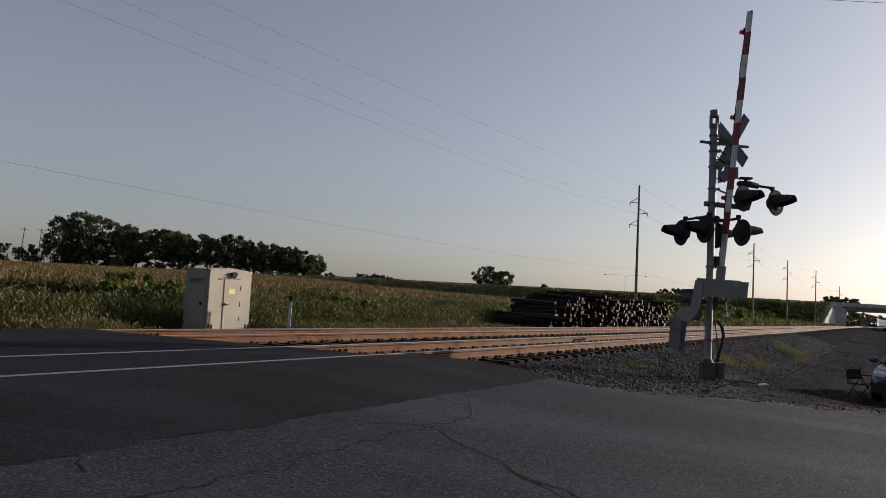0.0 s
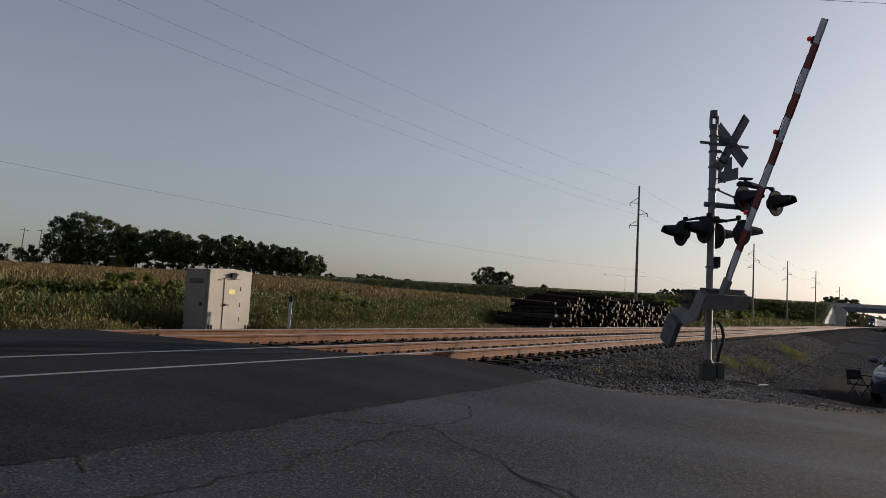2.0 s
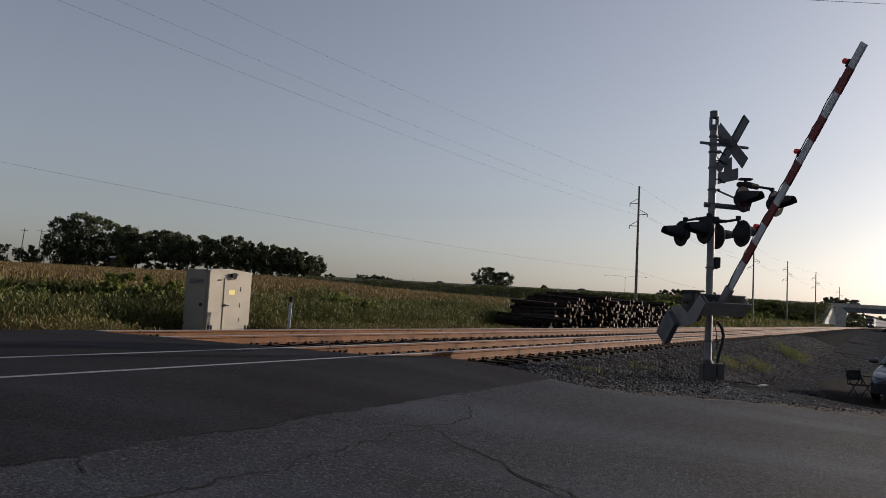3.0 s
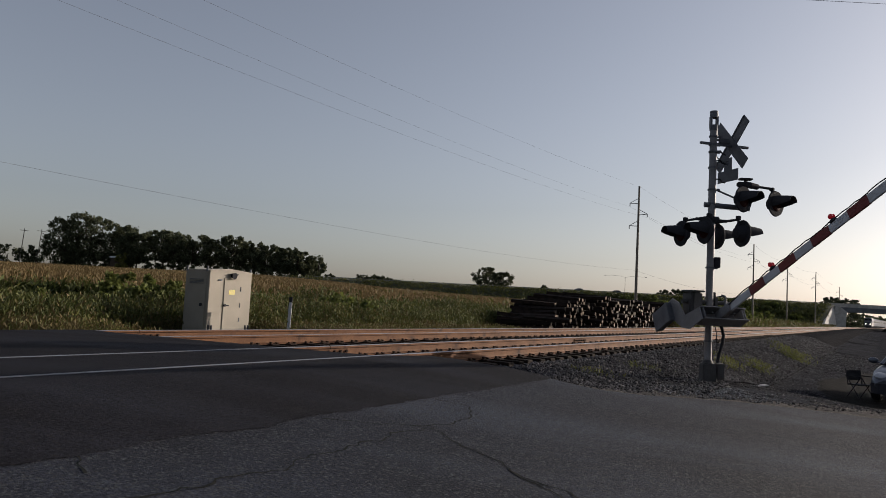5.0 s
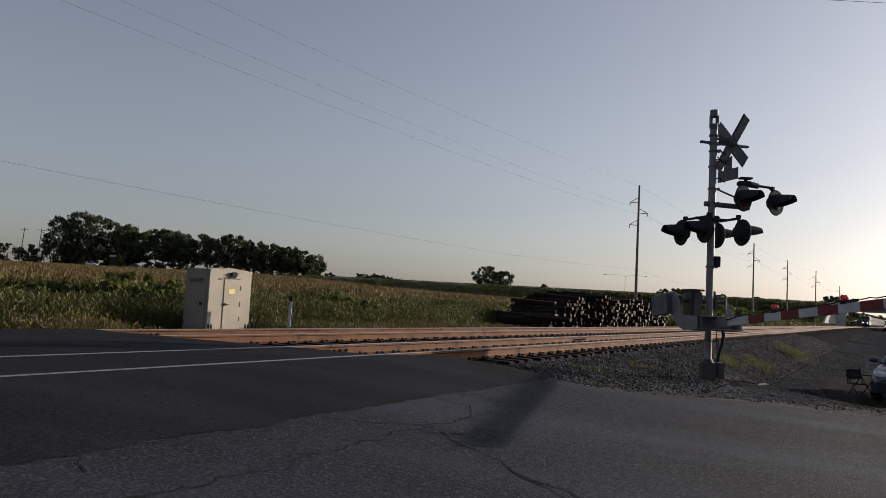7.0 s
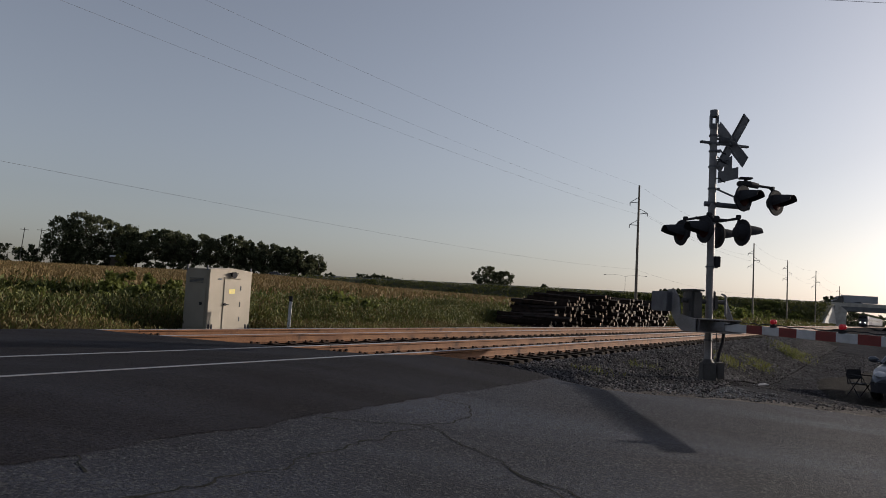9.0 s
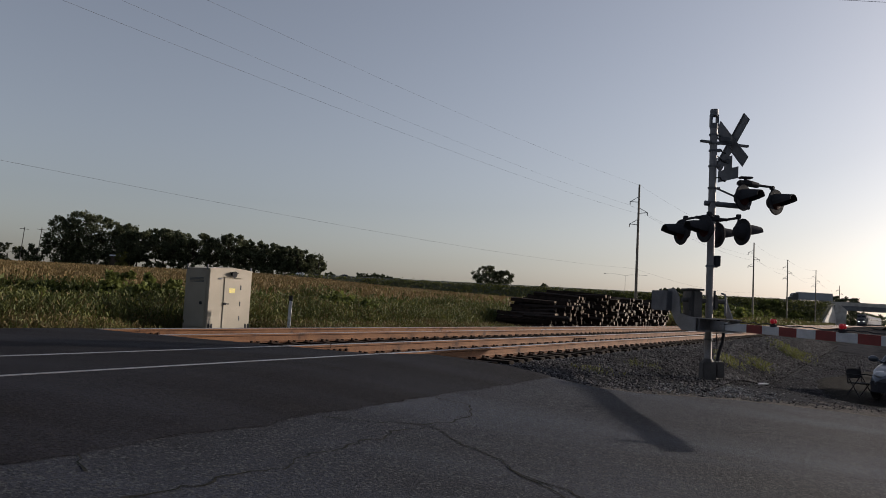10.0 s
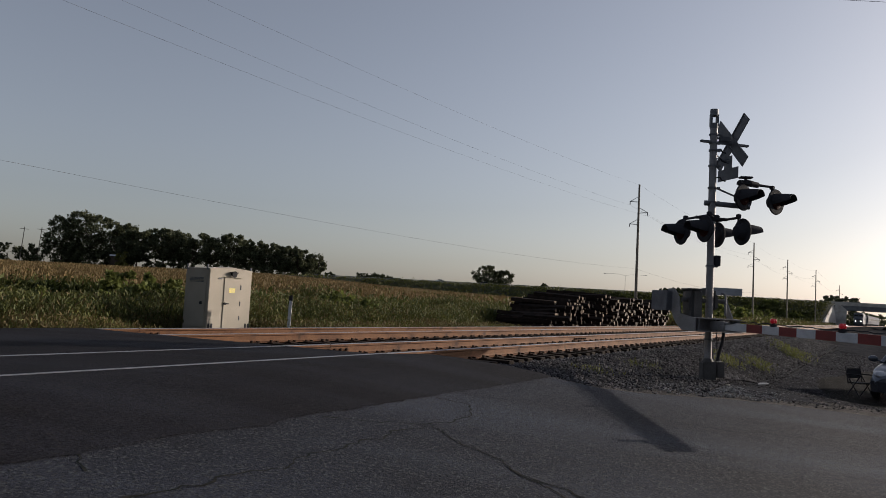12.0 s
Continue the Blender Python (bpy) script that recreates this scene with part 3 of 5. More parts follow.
    # plate under the crossbuck: stem and board
    pm = Matrix.Translation(face @ Vector((0.33, 0, 0))) @ face
    bm = box(-0.004, 0.004, -0.12, 0.12, 3.98, 4.24, 0.002)
    add_box(bm, -0.005, 0.005, -0.31, 0.31, 3.78, 4.0, 0.003)
    part("track_sign", bm, M_GALV, sig, "back of a small aluminium plate", m=pm)
    # back to back pairs on a cross arm
    bm = bmesh.new()
    for s in (-1, 1):
        add_tube(bm, face @ Vector((s * 0.31, -0.42, 3.02)), face @ Vector((s * 0.31, 0.42, 3.02)), 0.024, seg=10)
        add_tube(bm, face @ Vector((0, 0, 3.02)), face @ Vector((s * 0.33, 0, 3.02)), 0.03, seg=10)
    add_box(bm, -0.13, 0.13, -0.09, 0.09, 2.965, 3.085, 0.02, face)
    add_tube(bm, face @ Vector((-0.2, -0.25, 3.0)), face @ Vector((-0.2, -0.25, 3.09)), 0.06, 0.04, seg=12)
    part("cross_arm", bm, M_BLACK, sig)
    for s, head in ((-1, road + 180), (1, road)):
        for y in (-0.38, 0.38):
            flashing_lamp(sig, face @ Vector((s * 0.40, y, 2.765)), head)
    # the side pair on its own bracket
    e, f = Vector((0.55, -0.12, 3.43)), Vector((1.31, 0.22, 3.43))
    bm = bmesh.new()
    add_tube(bm, (-0.14, 0, 3.31), (0.70, -0.02, 3.27), 0.05, seg=12)
    add_tube(bm, (0.05, 0, 3.61), (0.60, -0.05, 3.38), 0.018, seg=8)
    part("side_bracket", bm, M_GALV, sig)
    bm = bmesh.new()
    add_tube(bm, e + Vector((-0.05, 0.1, 0.30)), f + Vector((-0.04, 0.1, 0.30)), 0.025, seg=10)
    add_tube(bm, e + Vector((0.10, 0.16, 0.31)), e + Vector((0.38, 0.31, 0.30)), 0.065, 0.055, seg=12)
    add_box(bm, e.x - 0.07, e.x + 0.18, e.y + 0.06, e.y + 0.2, e.z + 0.25, e.z + 0.345, 0.02)
    add_tube(bm, e + Vector((0.08, 0.13, 0.34)), e + Vector((0.08, 0.13, 0.40)), 0.03, seg=10)
    add_box(bm, e.x - 0.04, e.x + 0.2, e.y + 0.06, e.y + 0.2, e.z + 0.385, e.z + 0.42, 0.01)
    part("side_arm", bm, M_BLACK, sig)
    for p in (e, f):
        flashing_lamp(sig, p, -57)
    # gate machine
    o = PIVOT - MAST
    gm = Matrix.Translation(o) @ pose(0, 0, 0, 0, 0, SWING)
    bm = box(-0.20, 0.16, -0.33, -0.10, -0.36, 0.20, 0.04)
    add_box(bm, -0.22, 0.18, -0.35, -0.08, 0.18, 0.215, 0.012)
    add_box(bm, -0.12, 0.10, -0.35, -0.32, -0.2, 0.05, 0.01)
    part("gate_machine", bm, M_MACHINE, sig, "dark grey steel gate machine housing", m=gm)
    bm = box(-0.05, 0.10, 0.16, 0.27, -0.16, 0.12, 0.03)
    add_tube(bm, (0.02, -0.46, 0), (0.02, 0.5, 0), 0.04, seg=14)
    add_box(bm, -0.03, 0.05, 0.18, 0.24, 0.10, 0.20, 0.01)
    part("gate_shaft", bm, M_MACHINE, sig, m=gm)
    bm = bmesh.new()
    add_path(bm, [(0.20, 0.34, -0.26), (0.20, 0.34, 0.08), (0.18, 0.34, 0.13), (0.08, 0.34, 0.15)], 0.018)
    part("grab_handle", bm, M_GALV, sig, m=gm)
    # black conduit to the foot
    bm = bmesh.new()
    pts = [Vector((0.12, -0.1, 1.12)), Vector((0.20, -0.12, 1.02)), Vector((0.235, -0.13, 0.86)), Vector((0.22, -0.12, 0.70)), Vector((0.17, -0.1, 0.52)), Vector((0.15, -0.08, 0.36))]
    add_path(bm, pts, 0.03)
    add_path(bm, [Vector((0.05, -0.12, 1.15)), Vector((0.10, -0.14, 0.9)), Vector((0.12, -0.12, 0.62)), Vector((0.14, -0.1, 0.4))], 0.009, 6)
    part("cable_conduit", bm, M_BLACK, sig)
    # the gate that swings
    off = -0.443
    gate = part("gate_arm", box(0.30, 5.272, -0.018, 0.018, off - 0.068, off + 0.068, 0.004), M_WHITE, sig, "white gate arm with red stripes")
    for s in (1.30, 2.10, 2.90, 3.70, 4.50):
        part("red_stripe", box(s, s + 0.4, -0.0205, 0.0205, off - 0.0705, off + 0.0705, 0.002), M_RED, gate)
    for s in (1.95, 3.407, 4.93):
        bm = bmesh.new()
        add_box(bm, s - 0.06, s + 0.06, -0.03, 0.03, off + 0.06, off + 0.105, 0.008)
        add_tube(bm, (s, 0, off + 0.1), (s, 0, off + 0.125), 0.03, seg=10)
        part("light_base", bm, M_BLACK, gate)
        for sd in (-1, 1):
            bm = bmesh.new()
            bmesh.ops.create_uvsphere(bm, u_segments=16, v_segments=8, radius=0.042)
            bmesh.ops.transform(bm, matrix=pose(s, sd * 0.022, off + 0.155) @ Matrix.Diagonal((1, 0.8, 1, 1)), verts=bm.verts)
            part("gate_light", bm, M_LAMPON, gate, "glowing red gate light")
    # cable along the arm, with clips
    bm = bmesh.new()
    pts = [(0.5, -0.03, off + 0.02), (0.9, -0.03, off + 0.06)]
    x = 1.1
    rnd = random.Random(9)
    while x < 4.8:
        pts.append((x, 0, off + 0.085 + rnd.uniform(0, 0.03)))
        x += 0.12
    add_path(bm, pts, 0.009, 6)
    part("arm_cable", bm, M_BLACK, gate)
    # cross beam that holds the arm
    bm = box(0.16, 0.46, -0.40, 0.52, -0.335, -0.315, 0.004)
    add_box(bm, 0.16, 0.46, -0.40, 0.52, -0.565, -0.545, 0.004)
    add_box(bm, 0.17, 0.19, -0.40, 0.52, -0.55, -0.33, 0.004)
    for y in (-0.36, 0.48):
        add_box(bm, 0.18, 0.44, y - 0.01, y + 0.01, -0.56, -0.32, 0.004)
    for y in (-0.28, -0.12, 0.16, 0.34):
        add_tube(bm, (0.32, y, -0.38), (0.345, y, -0.38), 0.018, seg=8)
    part("cross_beam", bm, M_ALU, gate)
    bm = box(0.28, 0.72, -0.045, 0.045, off - 0.085, off + 0.085, 0.01)
    for x in (0.62, 0.68):
        add_tube(bm, (x, -0.055, off), (x, 0.055, off), 0.016, seg=8)
    part("arm_bracket", bm, M_ALU, gate)
    plate = [(-0.52, 0.2), (-0.30, 0.21), (-0.14, 0.05), (-0.06, -0.26), (0.22, -0.30), (0.42, -0.32), (0.42, -0.56), (-0.02, -0.56), (-0.22, -0.44), (-0.42, -0.2), (-0.54, 0.0)]
    bm = prism(plate, -0.43, -0.41)
    for x, z in ((-0.46, 0.12), (-0.40, 0.05), (-0.45, -0.02), (-0.36, 0.13), (-0.38, -0.04)):
        add_tube(bm, (x, -0.445, z), (x, -0.40, z), 0.02, seg=8)
    part("side_plate", bm, M_ALU, gate)
    part("side_plate", prism([(-0.04, 0.05), (0.06, 0.05), (0.30, -0.34), (0.42, -0.34), (0.42, -0.56), (0.2, -0.56)], 0.44, 0.46), M_ALU, gate)
    bm = bmesh.new()
    for k in range(3):
        add_box(bm, -0.92 + 0.02 * k, -0.36, -0.545 + 0.04 * k, -0.51 + 0.04 * k, -0.22, 0.16, 0.01)
    part("counterweight", bm, M_GALV, gate, "stack of flat grey counterweight plates")
    return gate


gate_arm = build_signal()


# ---- beside the tracks ----
def build_cabinet():
    c = thing("signal_cabinet", "tan aluminium railway signal cabinet with a shut door", "cabinet", Matrix.Translation(Vector((-6.17, 20.0, 0.36))) @ pose(0, 0, 0, 0, 0, 90 - AZ))
    # x along the front, y away from the tracks
    W, D, H = 1.56, 0.92, 1.70
    bm = bmesh.new()
    prof = [(0, 0.0), (W, 0.0), (W, H - 0.04), (W / 2, H + 0.02), (0, H - 0.04)]
    a = [bm.verts.new((x, 0, z)) for x, z in prof]
    b = [bm.verts.new((x, D, z)) for x, z in prof]
    for k in range(5):
        bm.faces.new((a[k], a[(k + 1) % 5], b[(k + 1) % 5], b[k]))
    bm.faces.new(a)
    bm.faces.new(b[::-1])
    bmesh.ops.recalc_face_normals(bm, faces=bm.faces)
    bmesh.ops.bevel(bm, geom=bm.edges[:], offset=0.012, segments=2, affect="EDGES")
    part("body", bm, M_CABINET, c)
    bm = bmesh.new()
    add_box(bm, -0.006, W + 0.006, -0.006, D + 0.006, H - 0.055, H - 0.03, 0.004)
    for s in (0, 1):
        m = Matrix.Translation((W / 2, 0, H + 0.04)) @ pose(0, 0, 0, 0, (1 if s else -1) * 4.4, 0)
        add_box(bm, 0 if s else -W / 2 - 0.006, W / 2 + 0.006 if s else 0, -0.008, D + 0.008, -0.03, 0.0, 0.003, m)
    part("roof", bm, M_CABINET, c)
    door = part("door", box(0.52, 1.12, -0.022, 0.0, 0.06, 1.44, 0.008), M_CABINET, c)
    bm = bmesh.new()
    add_box(bm, 0.50, 1.16, -0.05, 0.0, 1.46, 1.475, 0.003)
    part("drip_edge", bm, M_CABINET, c)
    bm = tube((0.56, -0.06, 0.74), (0.56, 0, 0.74), 0.035, seg=12)
    add_box(bm, 0.545, 0.69, -0.07, -0.045, 0.725, 0.755, 0.006)
    part("handle", bm, M_BLACK, door, "black door handle")
    for z in (0.35, 0.75, 1.2):
        part("hinge", box(1.115, 1.15, -0.035, 0.0, z - 0.06, z + 0.06, 0.005), M_GALV, door)
    part("notice", box(0.70, 0.92, -0.026, -0.021, 1.04, 1.17), M_YELLOW, door, "faded yellow notice")
    bm = bmesh.new()
    add_tube(bm, (0.80, -0.11, 1.55), (0.80, 0.0, 1.57), 0.09, 0.06, seg=14)
    add_box(bm, 0.68, 0.92, -0.14, 0.0, 1.585, 1.61, 0.01)
    part("vent_hood", bm, M_BLACK, c, "dark vent hood over the door")
    for x in (0.33, 0.4):
        part("bolt", tube((x, -0.03, 1.42), (x, 0, 1.42), 0.025, seg=8), M_GALV, c)
    # lifting lugs, feet
    for x in (-0.02, W + 0.02):
        for y in (0.08, D - 0.08):
            bm = box(x - 0.02, x + 0.02, y - 0.03, y + 0.03, H - 0.06, H + 0.08, 0.008)
            part("lifting_lug", bm, M_GALV, c)
    for x in (0.04, 0.15, W - 0.17, W - 0.06):
        part("foot", box(x, x + 0.05, -0.014, 0.1, -0.30, 0.20, 0.004), M_BLACK, c, "black steel foot")
    part("plinth", box(0.0, W, 0.02, D, -0.5, 0.0, 0.01), M_CONCRETE, c)
    # side panel with latch and louvre
    part("side_door", box(-0.02, 0.0, 0.1, D - 0.1, 0.1, H - 0.16, 0.006), M_CABINET, c)
    bm = bmesh.new()
    for k in range(4):
        add_box(bm, -0.035, -0.018, 0.2, D - 0.2, 1.30 + 0.035 * k, 1.32 + 0.035 * k, 0.003)
    part("louvre", bm, M_GALV, c)
    part("latch", box(-0.06, -0.018, 0.2, 0.28, 0.70, 0.78, 0.01), M_BLACK, c)


def build_marker():
    p = thing("marker_post", "slim white marker post with a black top", "marker post", pose(-4.19, 21.0, 0.25, 0, 1, 0))
    part("post", box(-0.045, 0.045, -0.02, 0.02, -0.3, 1.02, 0.008), M_WHITE, p)
    part("cap", box(-0.05, 0.05, -0.025, 0.025, 1.02, 1.17, 0.008), M_BLACK, p, "black cap")


def build_pile():
    """Used ties heaped square to the tracks, their pale ends towards the rails; a along the heap, y away from the rails."""
    rnd = random.Random(21)
    pile = thing("tie_pile", "long heap of used dark railway ties with pale sawn ends", "tie pile", Matrix.Translation(trk(34.0, 13.9, 0.30)) @ pose(0, 0, 0, 0, 0, 90 - AZ))
    me = mesh_of(box(-0.115, 0.115, 0.0, 2.6, -0.09, 0.09, 0.012), "tie")
    me.materials.append(M_TIE)
    me.materials.append(M_TIE_END)
    for poly in me.polygons:
        if poly.normal.y < -0.9:
            poly.material_index = 1
    rest = bmesh.new()
    n = 0
    for k in range(97):
        for row in range(11):
            x = k * 0.243 + rnd.uniform(-0.05, 0.05) + (row % 2) * 0.12
            top = 9.6 * min(1.0, 0.10 + x / 5.2) * min(1.0, 0.35 + (25.2 - x) / 4.0) + 1.0 * math.sin(x * 0.9) + 0.6 * math.sin(x * 2.7) - (2.0 if 6.0 < x < 7.4 else 0)
            if row > top or rnd.random() < 0.03:
                continue
            m = pose(x, rnd.gauss(0, 0.38), 0.09 + row * 0.186 + rnd.uniform(-0.04, 0.04), rnd.uniform(-5, 5), rnd.uniform(-40, 40), rnd.uniform(-9, 9))
            if n < 290:
                piece("tie", me, pile, m)
                n += 1
            else:
                add_box(rest, -0.115, 0.115, 0.0, 2.6, -0.09, 0.09, 0, m)
    rest.faces.ensure_lookup_table()
    for fc in rest.faces:
        fc.material_index = 1 if abs(fc.calc_area() - 0.0414) < 0.004 else 0
    tagged(part("tie_stack", rest, [M_TIE, M_TIE_END_FAR], pile, flat=True), kind="stuff")


def build_debris():
    z = yard_z(7.35, 17.3) - 0.01
    ob = part("broken_board", box(-0.26, 0.26, -0.05, 0.05, 0, 0.025, 0.006), M_WHITE, None, m=pose(7.35, 17.3, z, 4, -3, 12))
    tagged(ob, "short pale broken board lying on the gravel", "board")


def build_chair():
    x, y = 11.2, 19.95
    c = thing("folding_chair", "dark folding camp chair beside the parked car", "chair", Matrix.Translation((x, y, yard_z(x, y) - 0.03)) @ pose(0, 0, 0, 0, 0, 20))
    part("seat", box(-0.24, 0.24, -0.22, 0.22, 0.38, 0.41, 0.012), M_FABRIC, c)
    bm = box(-0.24, 0.24, 0.20, 0.225, 0.50, 0.76, 0.01)
    part("backrest", bm, M_FABRIC, c)
    for s in (-1, 1):
        part("leg", tube((s * 0.25, -0.22, 0), (s * 0.25, 0.22, 0.62), 0.014, seg=8), M_BLACK, c)
        part("leg", tube((s * 0.25, 0.24, 0), (s * 0.25, -0.22, 0.60), 0.014, seg=8), M_BLACK, c)
        part("back_post", tube((s * 0.25, 0.16, 0.36), (s * 0.25, 0.25, 0.80), 0.014, seg=8), M_BLACK, c)
        part("armrest", box(s * 0.27 - 0.03, s * 0.27 + 0.03, -0.25, 0.22, 0.60, 0.63, 0.01), M_FABRIC, c)


def loft(sections):
    """A closed skin over cross sections of equal count."""
    bm = bmesh.new()
    rings = [[bm.verts.new(p) for p in s] for s in sections]
    n = len(rings[0])
    for a, b in zip(rings, rings[1:]):
        for k in range(n):
            bm.faces.new((a[k], a[(k + 1) % n], b[(k + 1) % n], b[k]))
    bm.faces.new(rings[0][::-1])
    bm.faces.new(rings[-1])
    bmesh.ops.recalc_face_normals(bm, faces=bm.faces)
    return bm


def car_section(x, zb, zt, w, wt):
    """One slice of a car at x: sill, bulging side, shoulder, top."""
    return [(x, -w * 0.88, zb), (x, -w, zb + 0.12), (x, -w * 1.01, (zb + zt) * 0.52), (x, -w * 0.96, zt - 0.09), (x, -wt, zt - 0.01), (x, 0, zt + 0.015),
            (x, wt, zt - 0.01), (x, w * 0.96, zt - 0.09), (x, w * 1.01, (zb + zt) * 0.52), (x, w, zb + 0.12), (x, w * 0.88, zb)]


def build_car(name, label, paint, m, group="", detail=True):
    """Nose towards +x, wheels on z = 0."""
    car = thing(name, label, "car", m, group)
    body = loft([car_section(x, zb, zt, w, wt) for x, zb, zt, w, wt in (
        (-2.28, 0.42, 0.80, 0.70, 0.5), (-2.2, 0.30, 0.96, 0.82, 0.66), (-1.7, 0.22, 1.02, 0.88, 0.72), (-0.9, 0.20, 0.98, 0.90, 0.76), (0.2, 0.20, 0.96, 0.90, 0.76),
        (0.95, 0.20, 0.95, 0.90, 0.74), (1.6, 0.22, 0.86, 0.88, 0.7), (2.05, 0.25, 0.74, 0.82, 0.62), (2.28, 0.32, 0.60, 0.68, 0.5))])
    part("body", body, paint, car)
    green = loft([[(x, -w, 0.93), (x, -w * 0.97, (0.93 + zt) / 2), (x, -wt, zt - 0.03), (x, 0, zt), (x, wt, zt - 0.03), (x, w * 0.97, (0.93 + zt) / 2), (x, w, 0.93)] for x, zt, w, wt in (
        (-1.75, 0.97, 0.74, 0.7), (-1.05, 1.36, 0.78, 0.56), (-0.3, 1.45, 0.80, 0.57), (0.35, 1.40, 0.79, 0.56), (1.12, 0.97, 0.76, 0.7))])
    part("glazing", green, M_GLASS, car, "dark tinted glass")
    bm = loft([[(x, -w, zt - 0.045), (x, -w * 0.7, zt), (x, 0, zt + 0.02), (x, w * 0.7, zt), (x, w, zt - 0.045)] for x, zt, w in ((-1.15, 1.34, 0.56), (-0.3, 1.46, 0.6), (0.42, 1.40, 0.57))])
    for s in (-1, 1):
        add_tube(bm, (0.38, s * 0.57, 1.39), (1.14, s * 0.76, 0.95), 0.035, seg=8)
        add_tube(bm, (-1.1, s * 0.58, 1.34), (-1.75, s * 0.75, 0.96), 0.05, seg=8)
        add_tube(bm, (-0.35, s * 0.62, 1.42), (-0.4, s * 0.80, 0.95), 0.035, seg=8)
    part("roof", bm, paint, car)
    wheel = tube((0, -0.1, 0), (0, 0.1, 0), 0.325, seg=24)
    bmesh.ops.bevel(wheel, geom=[e for e in wheel.edges if abs(e.verts[0].co.y - e.verts[1].co.y) < 0.01], offset=0.03, segments=2, affect="EDGES")
    me = smooth(mesh_of(wheel, "wheel"))
    me.materials.append(M_TYRE)
    rim = mesh_of(tube((0, -0.105, 0), (0, 0.105, 0), 0.21, seg=16), "rim")
    rim.materials.append(M_GALV)
    for x in (-1.35, 1.40):
        for s in (-1, 1):
            w = piece("wheel", me, car, pose(x, s * 0.80, 0.325))
            piece("rim", rim, w, pose(0, 0, 0))
    for s in (-1, 1):
        bm = bmesh.new()
        bmesh.ops.create_uvsphere(bm, u_segments=14, v_segments=8, radius=1)
        bmesh.ops.transform(bm, matrix=pose(2.02, s * 0.60, 0.68, 0, 12, s * -20) @ Matrix.Diagonal((0.2, 0.17, 0.085, 1)), verts=bm.verts)
        part("headlight", bm, M_LENS, car, "clear headlight")
        if detail:
            bm = bmesh.new()
            bmesh.ops.create_uvsphere(bm, u_segments=14, v_segments=8, radius=1)
            bmesh.ops.transform(bm, matrix=pose(0.78, s * 1.02, 1.02) @ Matrix.Diagonal((0.07, 0.13, 0.085, 1)), verts=bm.verts)
            add_tube(bm, (0.80, s * 0.86, 0.97), (0.78, s * 0.96, 1.0), 0.025, seg=8)
            part("wing_mirror", bm, paint, car)
    if detail:
        part("bumper", loft([[(x, -w, 0.24), (x, -w, 0.50), (x, w, 0.50), (x, w, 0.24)] for x, w in ((1.9, 0.86), (2.15, 0.80), (2.32, 0.62))]), M_BLACK, car, "dark front bumper")
        part("grille", box(2.2, 2.30, -0.34, 0.34, 0.50, 0.60, 0.01), M_BLACK, car)
    return car


def build_parked():
    x, y = 13.12, 20.4
    build_car("parked_car", "slate blue grey sedan parked on the gravel", M_SILVER, Matrix.Translation((x, y, -0.48)) @ pose(0, 0, 0, 0, 0, -131))


def build_cracks():
    """Long cracks in the old pavement: thin dark grooves with ragged sides."""
    runs = [[(-0.92, 6.25), (-0.55, 6.35), (-0.04, 6.55), (0.35, 7.2), (0.35, 7.75), (-0.05, 7.85)],
            [(-0.04, 6.55), (0.35, 6.05), (0.62, 5.6), (0.99, 5.18), (1.6, 4.5)],
            [(-0.04, 6.55), (-0.5, 5.7), (-0.9, 4.9), (-1.44, 3.99), (-2.0, 3.2)],
            [(-2.12, 4.44), (-1.9, 4.2), (-1.86, 4.1)],
            [(0.62, 5.6), (0.85, 5.25), (0.93, 4.9)],
            [(2.1, 8.8), (3.2, 8.6), (4.4, 8.9), (5.2, 8.7)]]
    rnd = random.Random(5)
    road = bpy.data.objects["road"]
    for run in runs:
        bm = bmesh.new()
        prev = None
        for (ax, ay), (bx, by) in zip(run, run[1:]):
            n = max(2, int(math.hypot(bx - ax, by - ay) / 0.05))
            side = Vector((-(by - ay), bx - ax)).normalized()
            for i in range(n):
                u = i / n
                c = Vector((ax + (bx - ax) * u, ay + (by - ay) * u))
                c += side * (0.12 * noise.noise((c.x * 2.2, c.y * 2.2, 3)) + 0.05 * noise.noise((c.x * 9, c.y * 9, 3)) + rnd.uniform(-0.012, 0.012))
                w = 0.004 + 0.013 * abs(noise.noise((c.x * 3, c.y * 3, 8))) + rnd.uniform(0, 0.004)
                pair = [bm.verts.new((*(c + side * w * s), road_z(*(c + side * w * s)) + 0.016)) for s in (-1, 1)]
                if prev:
                    bm.faces.new((prev[0], pair[0], pair[1], prev[1]))
                prev = pair
        bmesh.ops.recalc_face_normals(bm, faces=bm.faces)
        for f in bm.faces:
            if f.normal.z < 0:
                f.normal_flip()
        part("crack", bm, M_CRACK, road, flat=True)


M_TIE_END_FAR = material("weathered_tie_ends", (0.165, 0.137, 0.108), 0.9, second=(0.07, 0.056, 0.043), scale=6, fine=50, bump=0.4, island=0.8)
M_YELLOW = material("faded_yellow", (0.62, 0.52, 0.12), 0.6, second=(0.5, 0.42, 0.15), scale=12, fine=60, bump=0.0)
M_FABRIC = material("dark_canvas", (0.010, 0.010, 0.012), 0.9, second=(0.03, 0.03, 0.032), scale=8, fine=80, bump=0.3)
M_TYRE = material("tyre_rubber", (0.02, 0.02, 0.02), 0.85, second=(0.03, 0.03, 0.03), bump=0.1)
M_SILVER = material("slate_car_paint", (0.105, 0.115, 0.14), 0.28, metal=0.5, second=(0.09, 0.10, 0.12), scale=2, fine=200, bump=0.0, vary=0.04)
